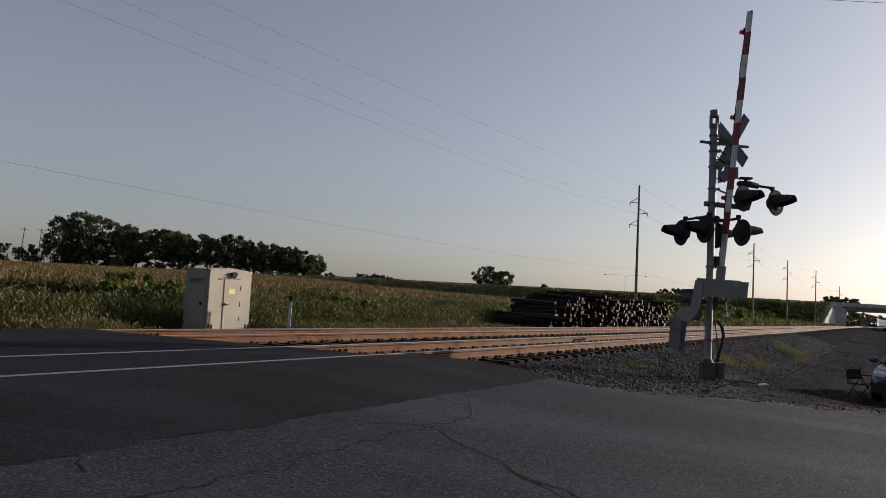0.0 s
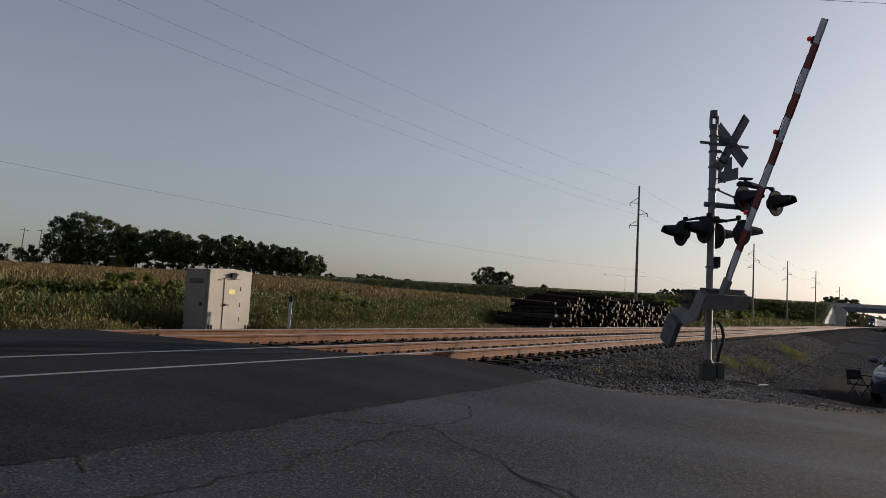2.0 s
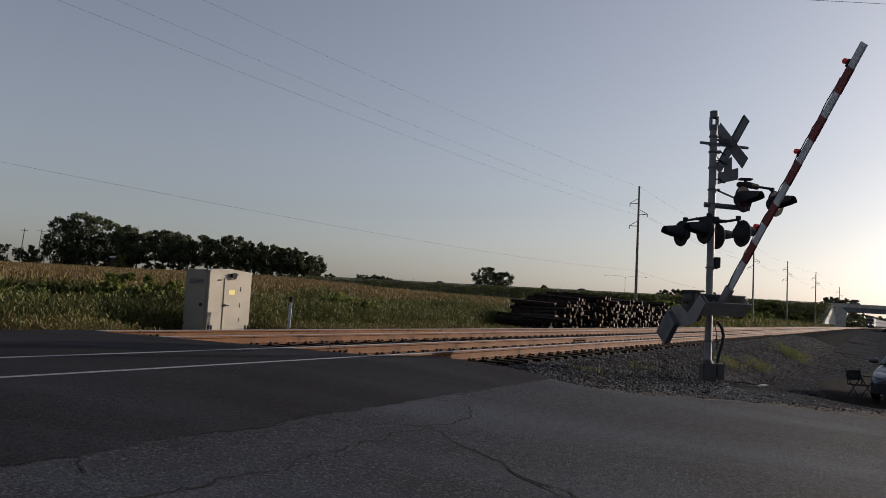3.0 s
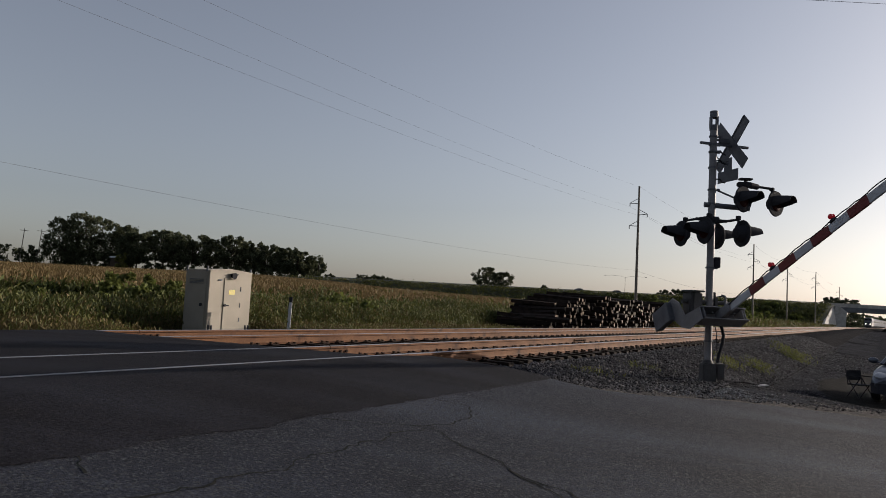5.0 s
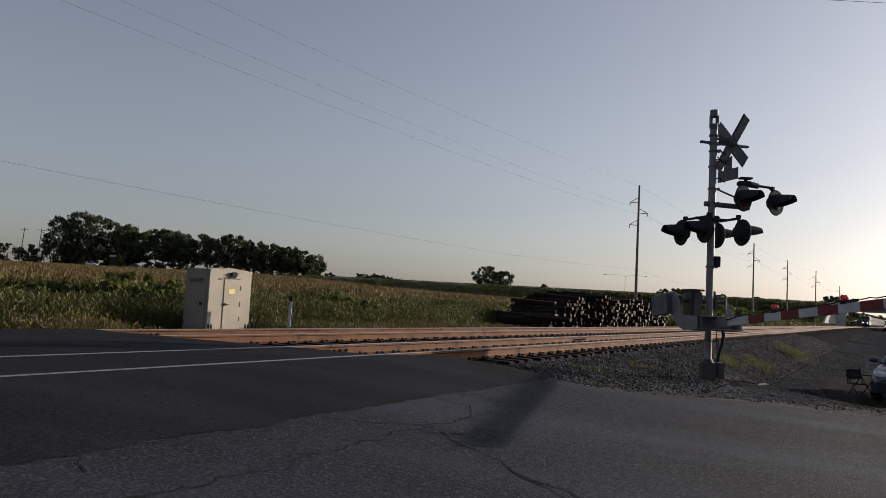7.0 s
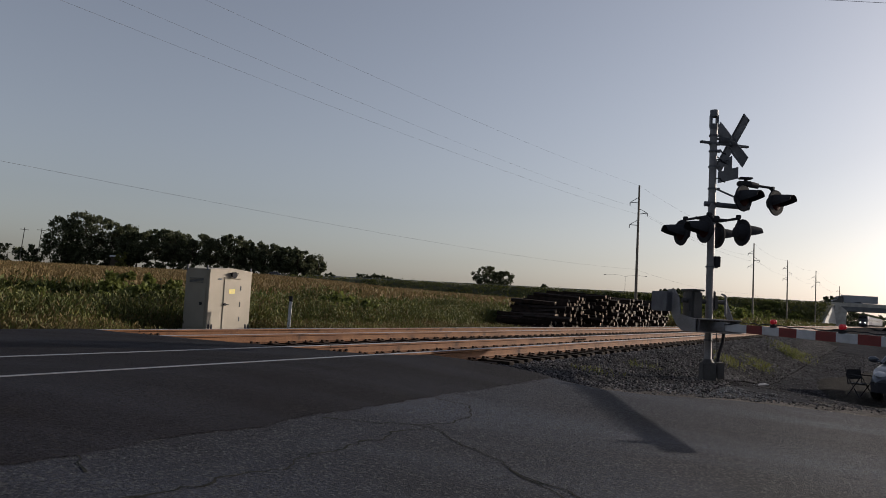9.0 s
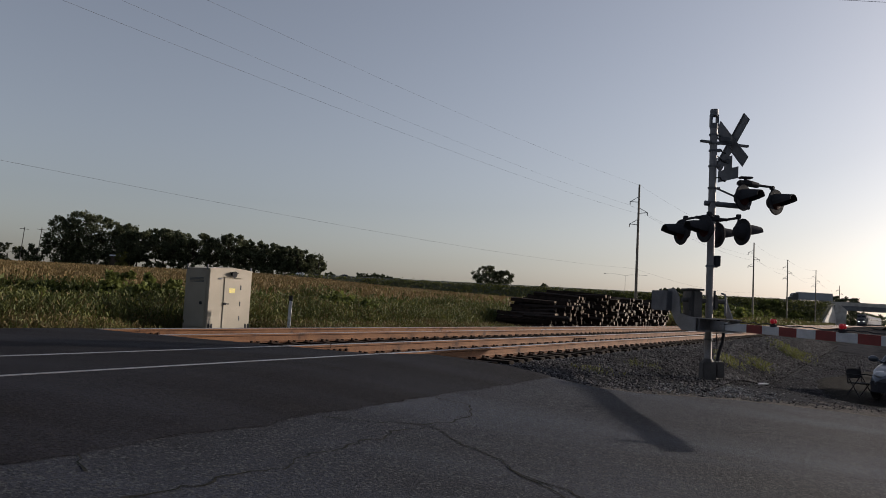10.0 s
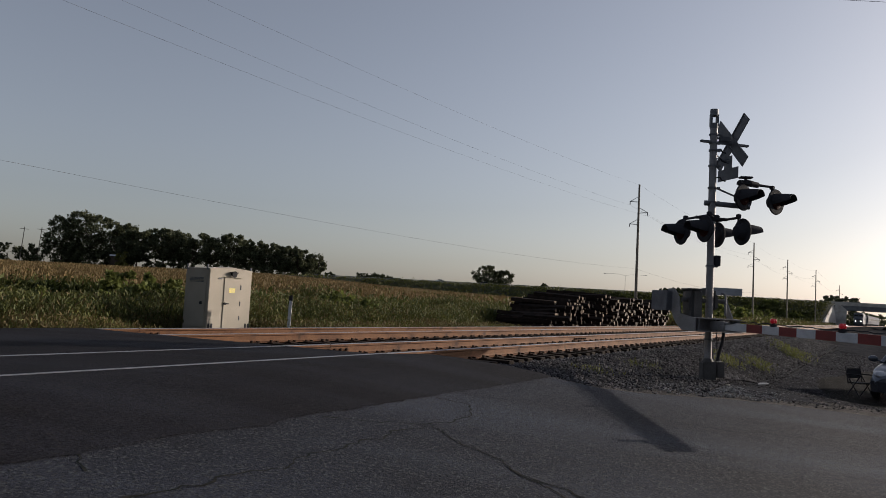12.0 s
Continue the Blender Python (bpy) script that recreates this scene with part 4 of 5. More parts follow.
M_WHITEPAINT = material("white_car_paint", (0.72, 0.72, 0.72), 0.3, second=(0.66, 0.66, 0.66), scale=2, fine=100, bump=0.0, vary=0.04)
M_DARKPAINT = material("dark_car_paint", (0.03, 0.03, 0.035), 0.3, second=(0.04, 0.04, 0.045), scale=2, fine=100, bump=0.0, vary=0.04)
M_GLASS = material("tinted_glass", (0.015, 0.017, 0.02), 0.06, second=(0.015, 0.017, 0.02), bump=0.0, vary=0.0)
M_LENS = material("headlight_lens", (0.45, 0.46, 0.48), 0.1, second=(0.4, 0.4, 0.42), bump=0.0)
M_CRACK = material("crack_dirt", (0.012, 0.015, 0.015), 0.95, second=(0.03, 0.028, 0.026), scale=10, fine=60, bump=0.3, spec=0.05)
build_cabinet()
build_marker()
build_pile()
build_debris()
build_chair()
build_parked()
build_cracks()


# ---- plants ----
def quads_mesh(name, centre, across, up, mats, index=None):
    """Many small leaves, each a quad about its centre; across and up are half-sides."""
    n = len(centre)
    co = np.empty((n, 4, 3), dtype=np.float32)
    co[:, 0], co[:, 1], co[:, 2], co[:, 3] = centre - across - up, centre + across - up, centre + across + up, centre - across + up
    me = bpy.data.meshes.new(name)
    me.vertices.add(4 * n)
    me.vertices.foreach_set("co", co.ravel())
    me.loops.add(4 * n)
    me.loops.foreach_set("vertex_index", np.arange(4 * n, dtype=np.int32))
    me.polygons.add(n)
    me.polygons.foreach_set("loop_start", np.arange(0, 4 * n, 4, dtype=np.int32))
    if index is not None:
        me.polygons.foreach_set("material_index", index.astype(np.int32))
    for m in mats:
        me.materials.append(m)
    me.update(calc_edges=True)
    return me


def unit(v):
    return v / np.maximum(1e-6, np.linalg.norm(v, axis=-1, keepdims=True))


def leaf_axes(rng, n, size, aspect=0.6, upright=0.0):
    """Two half-sides for n leaves in random directions, leaning to upright."""
    up = rng.normal(size=(n, 3))
    up[:, 2] = np.abs(up[:, 2]) * (1 + upright) + upright
    up = unit(up)
    side = unit(np.cross(up, rng.normal(size=(n, 3))))
    s = size * rng.uniform(0.6, 1.4, size=(n, 1))
    return side * s * aspect / 2, up * s / 2


def crown_points(rng, clumps, per):
    """Points near the skins of several ragged clumps (x, y, z, radius)."""
    out = []
    for x, y, z, r in clumps:
        d = unit(rng.normal(size=(per, 3)))
        rad = r * (0.15 + 1.0 * rng.random((per, 1)) ** 0.55 + 0.16 * rng.normal(size=(per, 1))) * (1 + 0.22 * np.sin(d[:, :1] * 7 + x) * np.cos(d[:, 2:] * 6 + y))
        out.append(np.array([x, y, z]) + d * rad * np.array([1, 1, 0.8]))
    return np.concatenate(out)


def build_tree(name, label, x, y, z, height, width, seed, leaf=0.5, per=95, bare=0.3, mat=None, group="", clump_n=26):
    rng = np.random.default_rng(seed)
    rnd = random.Random(seed)
    t = thing(name, label, "tree", pose(x, y, z), group)
    bm = bmesh.new()
    r = 0.018 * height + 0.06
    top = Vector((rnd.uniform(-0.4, 0.4), rnd.uniform(-0.4, 0.4), height * 0.62))
    add_tube(bm, (0, 0, -0.5), top * 0.5, r, r * 0.7, 8)
    add_tube(bm, top * 0.48, top, r * 0.7, r * 0.3, 8)
    clumps = []
    for k in range(clump_n):
        an, h = rnd.uniform(0, 2 * math.pi), rnd.uniform(bare, 0.93)
        env = math.sin(math.pi * min(1, max(0.06, (h - bare * 0.6) / (1.06 - bare * 0.6)))) ** 0.6
        rad = width / 2 * env * rnd.uniform(0.4, 0.98)
        c = Vector((rad * math.cos(an), rad * math.sin(an), h * height))
        clumps.append((c.x, c.y, c.z, max(height * rnd.uniform(0.05, 0.13), width * rnd.uniform(0.05, 0.115)) * (1.15 if h < 0.75 else 0.85) * (26 / max(26, clump_n)) ** 0.35))
        if k % 2 == 0:
            s = top * rnd.uniform(0.45, 0.95)
            add_tube(bm, s, c, r * 0.28, r * 0.08, 6)
    part("trunk", bm, M_BARK, t)
    pts = crown_points(rng, clumps, per)
    a, u = leaf_axes(rng, len(pts), leaf, 0.7)
    ob = new("crown", quads_mesh("crown", pts, a, u, [mat or M_LEAF]))
    ob.parent = t
    return t


def build_woods():
    # the belt of trees behind the corn, tallest at its open end
    rnd = random.Random(3)
    spec = [(-122, 18.6, 12), (-118.5, 20.6, 15), (-113.5, 19.8, 15), (-108, 18.6, 15), (-103.5, 16.6, 12), (-99.5, 13.4, 9), (-97, 15.0, 13), (-91.5, 16.4, 13), (-86, 15.6, 12), (-80, 14.8, 13), (-74, 15.2, 13), (-68, 15.2, 13), (-62, 13.8, 12), (-56.5, 13.0, 12), (-51, 12.6, 11), (-46, 11.6, 10), (-42, 9.5, 9)]
    for k, (x, h, w) in enumerate(spec):
        x, y, h, w = x * 1.354, 327 + rnd.uniform(-5, 8), (h + 3.75) * 1.354 - 6.6, w * 1.354
        build_tree("tree", "tall dark green broadleaf tree in a row behind the corn", x, y, ground_z(x, y) - 0.3, h + 0.3, w, 40 + k, 0.6, 95, 0.02 if k < 5 else 0.29, group="trees behind the corn", clump_n=62)
    for k, (x, h, w) in enumerate([(-139, 8.5, 9), (-149, 10.2, 14), (-156, 9, 14), (-132, 7.5, 8), (-128, 9, 8), (-106, 8, 9), (-92, 6, 8), (-86, 5.5, 8), (-80, 6.5, 9), (-73, 5.5, 9), (-66, 6, 9), (-60, 6, 8), (-53, 6.0, 9), (-45, 6, 8), (-37.5, 5.4, 6), (-40.5, 6.5, 7)]):
        x, y, h, w = x * 1.354, 322 + rnd.uniform(-3, 3), (h * (0.86 if -98 < x < -39 else 1.0) + 3.75) * 1.354 - 6.6, w * 1.4
        build_tree("shrub_tree", "low dense tree under the tall row", x, y, ground_z(x, y) - 0.3, h, w, 70 + k, 0.6, 80, 0.0, group="low trees behind the corn", clump_n=18)
    x, y = -134.5, 314
    build_tree("young_tree", "pale yellow green young tree at the field edge", x, y, ground_z(x, y) + 0.5, 8.6, 6, 91, 0.5, 70, 0.08, M_WEED, clump_n=14)
    build_tree("slender_tree", "slender ragged tree standing above the belt's end", -54, 328, ground_z(-54, 328), 14.5, 8, 92, 0.5, 55, 0.55, clump_n=11)
    # along the highway
    build_tree("highway_tree", "round dark tree beside the highway", 18.6, 314, 8.2, 9.6, 13, 93, 0.42, 75, 0.12, clump_n=64)
    build_tree("highway_tree", "round dark tree beside the highway", 25.0, 315, 8.2, 8.0, 11, 94, 0.42, 75, 0.1, clump_n=50)
    for k, (x, h, w) in enumerate([(-33, 4.6, 6), (-29.5, 4.4, 7), (-25.5, 4.2, 7), (-21, 3.8, 6), (-18, 3.0, 4), (2, 1.8, 5)]):
        build_tree("roadside_bush", "low dark bush beside the highway", x, 312, 7.6, h, w, 100 + k, 0.4, 60, 0.0, group="bushes by the highway", clump_n=30)
    for k, (x, h, w, y) in enumerate([(97, 4.2, 7, 326), (103, 4.8, 7, 327), (108.5, 4.6, 5, 326), (43, 3.2, 2.4, 314), (140, 1.6, 3, 314), (178, 6.5, 9, 342), (186, 6.2, 9, 345), (191.5, 6.0, 6, 347)]):
        build_tree("roadside_tree", "dark tree on the far side of the highway", x, y, 8.4 if y < 340 else 7.4, h, w, 120 + k, 0.45, 85, 0.1 if y < 340 else 0.0, group="trees past the highway", clump_n=36)
    # wood along the track beyond the bridge
    for k in range(11):
        a = 470 + 40 * k
        p = trk(a, 24 + bend(a) + rnd.uniform(0, 5))
        build_tree("trackside_tree", "dark tree beside the tracks beyond the bridge", p.x, p.y, 0.4, 9.5 + rnd.uniform(-1, 2), 15, 140 + k, 0.7, 80, 0.0, group="trees beyond the bridge", clump_n=20)


def scatter_weeds():
    """Rough grass and weeds between the tracks and the corn."""
    rng = np.random.default_rng(8)
    zs = np.vectorize(ground_z)
    cs, acs, ups, ids = [], [], [], []

    def clumps(n, a0, a1, d0, d1, tall, leaf, stems, mixes, far=1.0, power=1.0, green=0.15):
        a = a0 + (a1 - a0) * rng.random(n) ** power
        d = d0 + (d1 - d0) * rng.random(n)
        keep = ~((a < 8.2) & (d < 17.2))
        a, d = a[keep], d[keep]
        x, y = a * TX - d * TY, a * TY + d * TX
        keep = np.ones(len(x), bool)
        lx = (x + 6.17) * TX + (y - 20.0) * TY
        ly = -(x + 6.17) * TY + (y - 20.0) * TX
        keep &= ~((lx > -3.0) & (lx < 1.9) & (ly > -2.6) & (ly < 1.3))
        la, ld = x * TX + y * TY, -x * TY + y * TX
        keep &= ~((la > 31) & (la < 60) & (ld < 17.2))
        x, y = x[keep], y[keep]
        n = len(x)
        z = zs(x, y)
        patch = 0.5 + 0.5 * np.sin(x * 0.55 + 1.7 * np.sin(y * 0.4)) * np.cos(y * 0.5 + x * 0.13)
        h = tall * (0.55 + 0.75 * patch) * rng.uniform(0.6, 1.25, n)
        if tall == 1.35:
            h = tall * (0.6 + 0.5 * patch) * rng.uniform(0.75, 1.15, n) * (1 + 0.22 * np.clip((x * TX + y * TY - 15) / 10, 0, 1))
        kind = (rng.random(n) + 0.35 * (patch - 0.5) > mixes).astype(int)
        for s in range(stems):
            f = rng.random((n, 1)) ** 0.7
            c = np.stack([x, y, z], 1) + np.concatenate([rng.normal(size=(n, 2)) * (0.16 * far + 0.12 * tall * f), f * h[:, None]], 1)
            aa, uu = leaf_axes(rng, n, leaf, 0.28 if far == 1.0 else 0.34, 0.7)
            cs.append(c), acs.append(aa), ups.append(uu)
            ids.append(np.where(rng.random(n) > green, kind, 2))
    # by the far track, low and dry; then taller green
    clumps(9000, 5, 60, 13.4, 17.5, 0.32, 0.075, 16, 0.35)
    clumps(13500, 6, 62, 15.8, 21, 0.75, 0.085, 24, 0.78, 1.0, 1.0, 0.55)
    clumps(17000, 8, 66, 20.5, 31, 1.35, 0.12, 27, 0.85, 1.0, 1.0, 0.6)
    # thinner growth to the west
    clumps(2500, -16, 7, 15, 30, 0.9, 0.2, 10, 0.8, 1.0, 1.0, 0.5)
    clumps(9000, 55, 330, 13.5, 24, 0.8, 0.36, 8, 0.55, 3.0, 1.4)
    clumps(9000, 60, 330, 22, 70, 1.8, 0.45, 9, 0.85, 3.5, 1.2)
    # brush over the embankment's face
    n = 5200
    x = -60 + 212 * rng.random(n) ** 0.75
    y = 271 + 21 * rng.random(n)
    keep = x < np.interp(y, [270, 278, 286, 290, 293], [136, 141, 147, 150.5, 152])
    x, y = x[keep], y[keep]
    z = np.maximum(np.interp(y, [270, 278, 286, 290, 293], [0.0, 3.4, 7.2, 8.7, 9.0]), zs(x, y))
    for s in range(9):
        c = np.stack([x, y, z], 1) + rng.normal(size=(len(x), 3)) * [0.9, 0.6, 0.28] + [0, 0, 0.25]
        aa, uu = leaf_axes(rng, len(x), 0.45, 0.5, 0.4)
        cs.append(c), acs.append(aa), ups.append(uu), ids.append(np.where(rng.random(len(x)) < 0.5, 0, 2))
    c, a, u, i = np.concatenate(cs), np.concatenate(acs), np.concatenate(ups), np.concatenate(ids)
    ob = new("weeds", quads_mesh("weeds", c, a, u, [M_WEED, M_DRY, M_BUSH], i))
    tagged(ob, "tall tangled green and yellow weeds between tracks and field", "weeds", kind="stuff")


def build_shrubs():
    rnd = random.Random(12)
    spec = [(-10.9, 26.6, 2.3, 2.6), (-9.9, 27.2, 2.0, 2.6), (-9.0, 26.8, 1.9, 2.4), (-11.8, 27.6, 1.7, 2.4), (-8.2, 27.6, 1.6, 2.0)]
    for k, (x, y, h, w) in enumerate(spec):
        build_tree("shrub", "leafy green shrub among the weeds", x, y, ground_z(x, y) - 0.05, h, w, 200 + k, 0.12, 100, 0.0, M_SHRUB, "shrubs among the weeds", 40)
    # low leafy clumps through the weed strip
    for k in range(34):
        a, d = (rnd.uniform(8, 48), rnd.uniform(17.5, 29)) if k < 20 else (rnd.uniform(-12, 8), rnd.uniform(20.5, 29))
        p = trk(a, d)
        build_tree("weed_bush", "low yellow green bush in the weeds", p.x, p.y, ground_z(p.x, p.y) - 0.05, rnd.uniform(0.8, 1.5) + 0.03 * (d - 17), rnd.uniform(1.6, 3.0), 400 + k, 0.13, 60, 0.0, M_SHRUB if k % 3 else M_BUSH, "low bushes in the weeds", 24)
    # bushes on the embankment's foot
    for k in range(64):
        a = 75 + 255 * rnd.random()
        d = 20 + 40 * rnd.random()
        p = trk(a, d + bend(a))
        if p.y > 282 or p.x < 0.29 * p.y:
            continue
        build_tree("bank_bush", "dense green bush at the foot of the embankment", p.x, p.y, ground_z(p.x, p.y) - 0.1, rnd.uniform(2.2, 4.6), rnd.uniform(4, 7), 230 + k, 0.42, 45, 0.0, M_SHRUB, "bushes below the embankment", 24)
    # shrubs growing on the slope itself
    for k in range(44):
        x = rnd.uniform(60, 138)
        y = rnd.uniform(274, 287)
        z = lerp_table(y, [(270, ground_z(x, 270) - 0.6), (278, 3.4), (286, 7.2), (290, 8.7)])
        build_tree("slope_bush", "dark green bush on the embankment slope", x, y, max(z, ground_z(x, y)) - 0.3, rnd.uniform(1.4, 2.6), rnd.uniform(4, 8), 300 + k, 0.42, 40, 0.0, M_BUSH if k % 3 else M_SHRUB, "bushes on the embankment", 20)


def build_corn():
    """Ripening corn, seen along its tops."""
    rng = np.random.default_rng(15)
    zs = np.vectorize(ground_z)
    cs, acs, ups, ids = [], [], [], []

    def stand(n, y0, y1, power, leaf, leaves, wide):
        y = y0 + (y1 - y0) * rng.random(n) ** power
        lo, hi = -0.66 * y - 4, 0.17 * y + 6
        x = lo + (hi - lo) * rng.random(n)
        d = -x * TY + y * TX
        keep = (d > 30 + 1.2 * np.sin(x * 0.3)) & (y > 43 + 0.8 * np.sin(x * 0.7))
        x, y = x[keep], y[keep]
        x = np.round(x / 0.76) * 0.76 + rng.normal(size=len(x)) * 0.08
        n = len(x)
        z = zs(x, y)
        h = rng.normal(2.15, 0.12, n) + 0.12 * np.sin(x * 0.21) * np.sin(y * 0.17)
        for k in range(leaves):
            f = 0.30 + 0.62 * (k + rng.random((n, 1))) / leaves
            c = np.stack([x, y, z], 1) + np.concatenate([rng.normal(size=(n, 2)) * wide, f * h[:, None]], 1)
            aa, uu = leaf_axes(rng, n, leaf, 0.22, 0.25)
            cs.append(c), acs.append(aa), ups.append(uu), ids.append(np.where(rng.random(n) < (1.0 if y0 < 50 else 0.55 if y0 < 100 else 0.0), 2, 0))
        for k in range(1 if y0 < 50 else 5):
            c = np.stack([x, y, z + h], 1) + rng.normal(size=(n, 3)) * [wide * 0.5, wide * 0.5, 0.06]
            aa, uu = leaf_axes(rng, n, 0.30, 0.16, 1.5)
            cs.append(c), acs.append(aa), ups.append(uu), ids.append(np.full(n, 1))
    stand(10000, 43, 66, 1.0, 0.5, 9, 0.16)
    stand(13000, 58, 120, 0.8, 0.6, 3, 0.3)
    stand(20000, 115, 262, 0.8, 0.7, 2, 0.5)
    c, a, u, i = np.concatenate(cs), np.concatenate(acs), np.concatenate(ups), np.concatenate(ids)
    ob = new("corn_field", quads_mesh("corn_field", c, a, u, [M_CORN, M_TASSEL, M_CORNGREEN], i))
    tagged(ob, "ripening corn field with tan tassels rising to the trees", "corn", kind="stuff")


def yard_weeds():
    """Bright tufts growing in the gravel."""
    rng = np.random.default_rng(31)
    for x, y, w, h, n, leaf in ((14.6, 31, 0.7, 0.4, 700, 0.10), (9.5, 22.3, 0.38, 0.32, 300, 0.08), (7.8, 20.3, 0.45, 0.26, 240, 0.08), (4.05, 15, 0.45, 0.10, 90, 0.05), (2.73, 13, 0.4, 0.10, 80, 0.05)):
        p = rng.normal(size=(n, 2)) * w * 0.5
        f = rng.random((n, 1))
        c = np.concatenate([np.array([[x, y]]) + p, f * h], 1)
        c[:, 2] += np.array([yard_z(*q) if to_trk(*q)[1] < 2.6 else bed_z(to_trk(*q)[1]) - drop(*to_trk(*q)) for q in c[:, :2]])
        aa, uu = leaf_axes(rng, n, leaf, 0.16, 0.8)
        tagged(new("weed_tuft", quads_mesh("weed_tuft", c, aa, uu, [M_TUFT])), "yellow green weed tuft growing in the gravel", "weed", group="weed tufts in the gravel", kind="stuff")


def build_stones():
    """Crushed stone: small angular lumps over the bed's shoulder and between the rails."""
    rng = np.random.default_rng(77)
    base = bmesh.new()
    bmesh.ops.create_icosphere(base, subdivisions=1, radius=1)
    shape = np.array([v.co[:] for v in base.verts])
    tri = np.array([[v.index for v in f.verts] for f in base.faces])
    base.free()
    n = 34000
    a = 9.4 + 52 * rng.random(n) ** 1.8
    d = 2.3 + 3.6 * rng.random(n)
    k = n // 5
    d[:k] = 7.5 + 2.2 * rng.random(k)
    edge = np.interp(a, EDGE_A, EDGE_D) + 0.75 + 0.25 * np.sin(a * 5.1) * np.sin(a * 2.3) + 0.12 * rng.random(n)
    zone = (a > 9.0 + (d < 4.6) * 1.0) & (d > edge)
    a, d = a[zone], d[zone]
    x, y = a * TX - d * TY, a * TY + d * TX
    z = np.array([bed_z(dd) - drop(aa, dd) for aa, dd in zip(a, d)])
    # loose gravel thrown over the road's edge
    m = 11000
    eu, ev = 0.72 * rng.random(m), 0.03 + 0.97 * rng.random(m) ** 0.4
    ex, ey, ez = np.array([shoulder_point(*q) for q in zip(eu, ev)]).T
    m2 = 22000
    ga, gd = 12.5 + 40 * rng.random(m2) ** 1.3, 2.8 - 7.0 * rng.random(m2) ** 2.2
    ok = ((ga * TY + gd * TX) > 14.0) & (((ga - PATCH_AT[0]) / 9.4) ** 2 + ((gd - PATCH_AT[1]) / 2.2) ** 2 > 0.25 + 0.9 * rng.random(m2))
    ga, gd = ga[ok], gd[ok]
    m2 = len(ga)
    gx, gy = ga * TX - gd * TY, ga * TY + gd * TX
    gz = np.vectorize(yard_z)(gx, gy) - 0.03
    # pale chips swept up round the foot of the mast
    m3 = 2600
    pu, pv = 0.44 + 0.07 * rng.normal(size=m3), np.clip(0.55 + 0.22 * rng.normal(size=m3), 0.1, 1.0)
    px, py, pz = np.array([shoulder_point(*q) for q in zip(np.clip(pu, 0.2, 0.68), pv)]).T
    pos = np.stack([np.concatenate([x, ex, gx, px]), np.concatenate([y, ey, gy, py]), np.concatenate([z, ez, gz, pz + 0.01])], 1)
    size = np.concatenate([rng.uniform(0.016, 0.034, len(x)) * (1 + 0.02 * np.maximum(0, a - 15)), 0.006 + 0.022 * rng.random(m) ** 2.5, rng.uniform(0.009, 0.024, m2) * (1 + 0.03 * np.maximum(0, ga - 16)), 0.006 + 0.02 * rng.random(m3) ** 2])
    q = unit(rng.normal(size=(len(pos), 4)))
    w, i, j, l = q.T
    rot = np.stack([1 - 2 * (j * j + l * l), 2 * (i * j - l * w), 2 * (i * l + j * w), 2 * (i * j + l * w), 1 - 2 * (i * i + l * l), 2 * (j * l - i * w), 2 * (i * l - j * w), 2 * (j * l + i * w), 1 - 2 * (i * i + j * j)], 1).reshape(-1, 3, 3)
    lump = shape[None] * rng.uniform(0.65, 1.25, size=(len(pos), len(shape), 1)) * rng.uniform(0.6, 1.2, size=(len(pos), 1, 3))
    co = np.einsum("nij,nkj->nki", rot, lump) * size[:, None, None] + pos[:, None, :]
    faces = (tri[None] + (np.arange(len(pos)) * len(shape))[:, None, None]).reshape(-1, 3)
    me = bpy.data.meshes.new("ballast_stones")
    me.vertices.add(co.size // 3)
    me.vertices.foreach_set("co", co.astype(np.float32).ravel())
    me.loops.add(faces.size)
    me.loops.foreach_set("vertex_index", faces.astype(np.int32).ravel())
    me.polygons.add(len(faces))
    me.polygons.foreach_set("loop_start", np.arange(0, faces.size, 3, dtype=np.int32))
    me.polygons.foreach_set("material_index", np.repeat((np.arange(len(pos)) >= len(pos) - m3).astype(np.int32), len(tri)))
    me.materials.append(M_STONE)
    me.materials.append(M_CHIP)
    me.update(calc_edges=True)
    tagged(new("ballast_stones", me), "loose dark grey crushed stones beside the rails", "ballast", kind="stuff")


# ---- lines, highway, bridge ----
def wire(bm, p, q, sag, r=0.02):
    p, q = Vector(p), Vector(q)
    pts = [p.lerp(q, i / 24) - Vector((0, 0, sag * 4 * (i / 24) * (1 - i / 24))) for i in range(25)]
    add_path(bm, pts, r, 5)


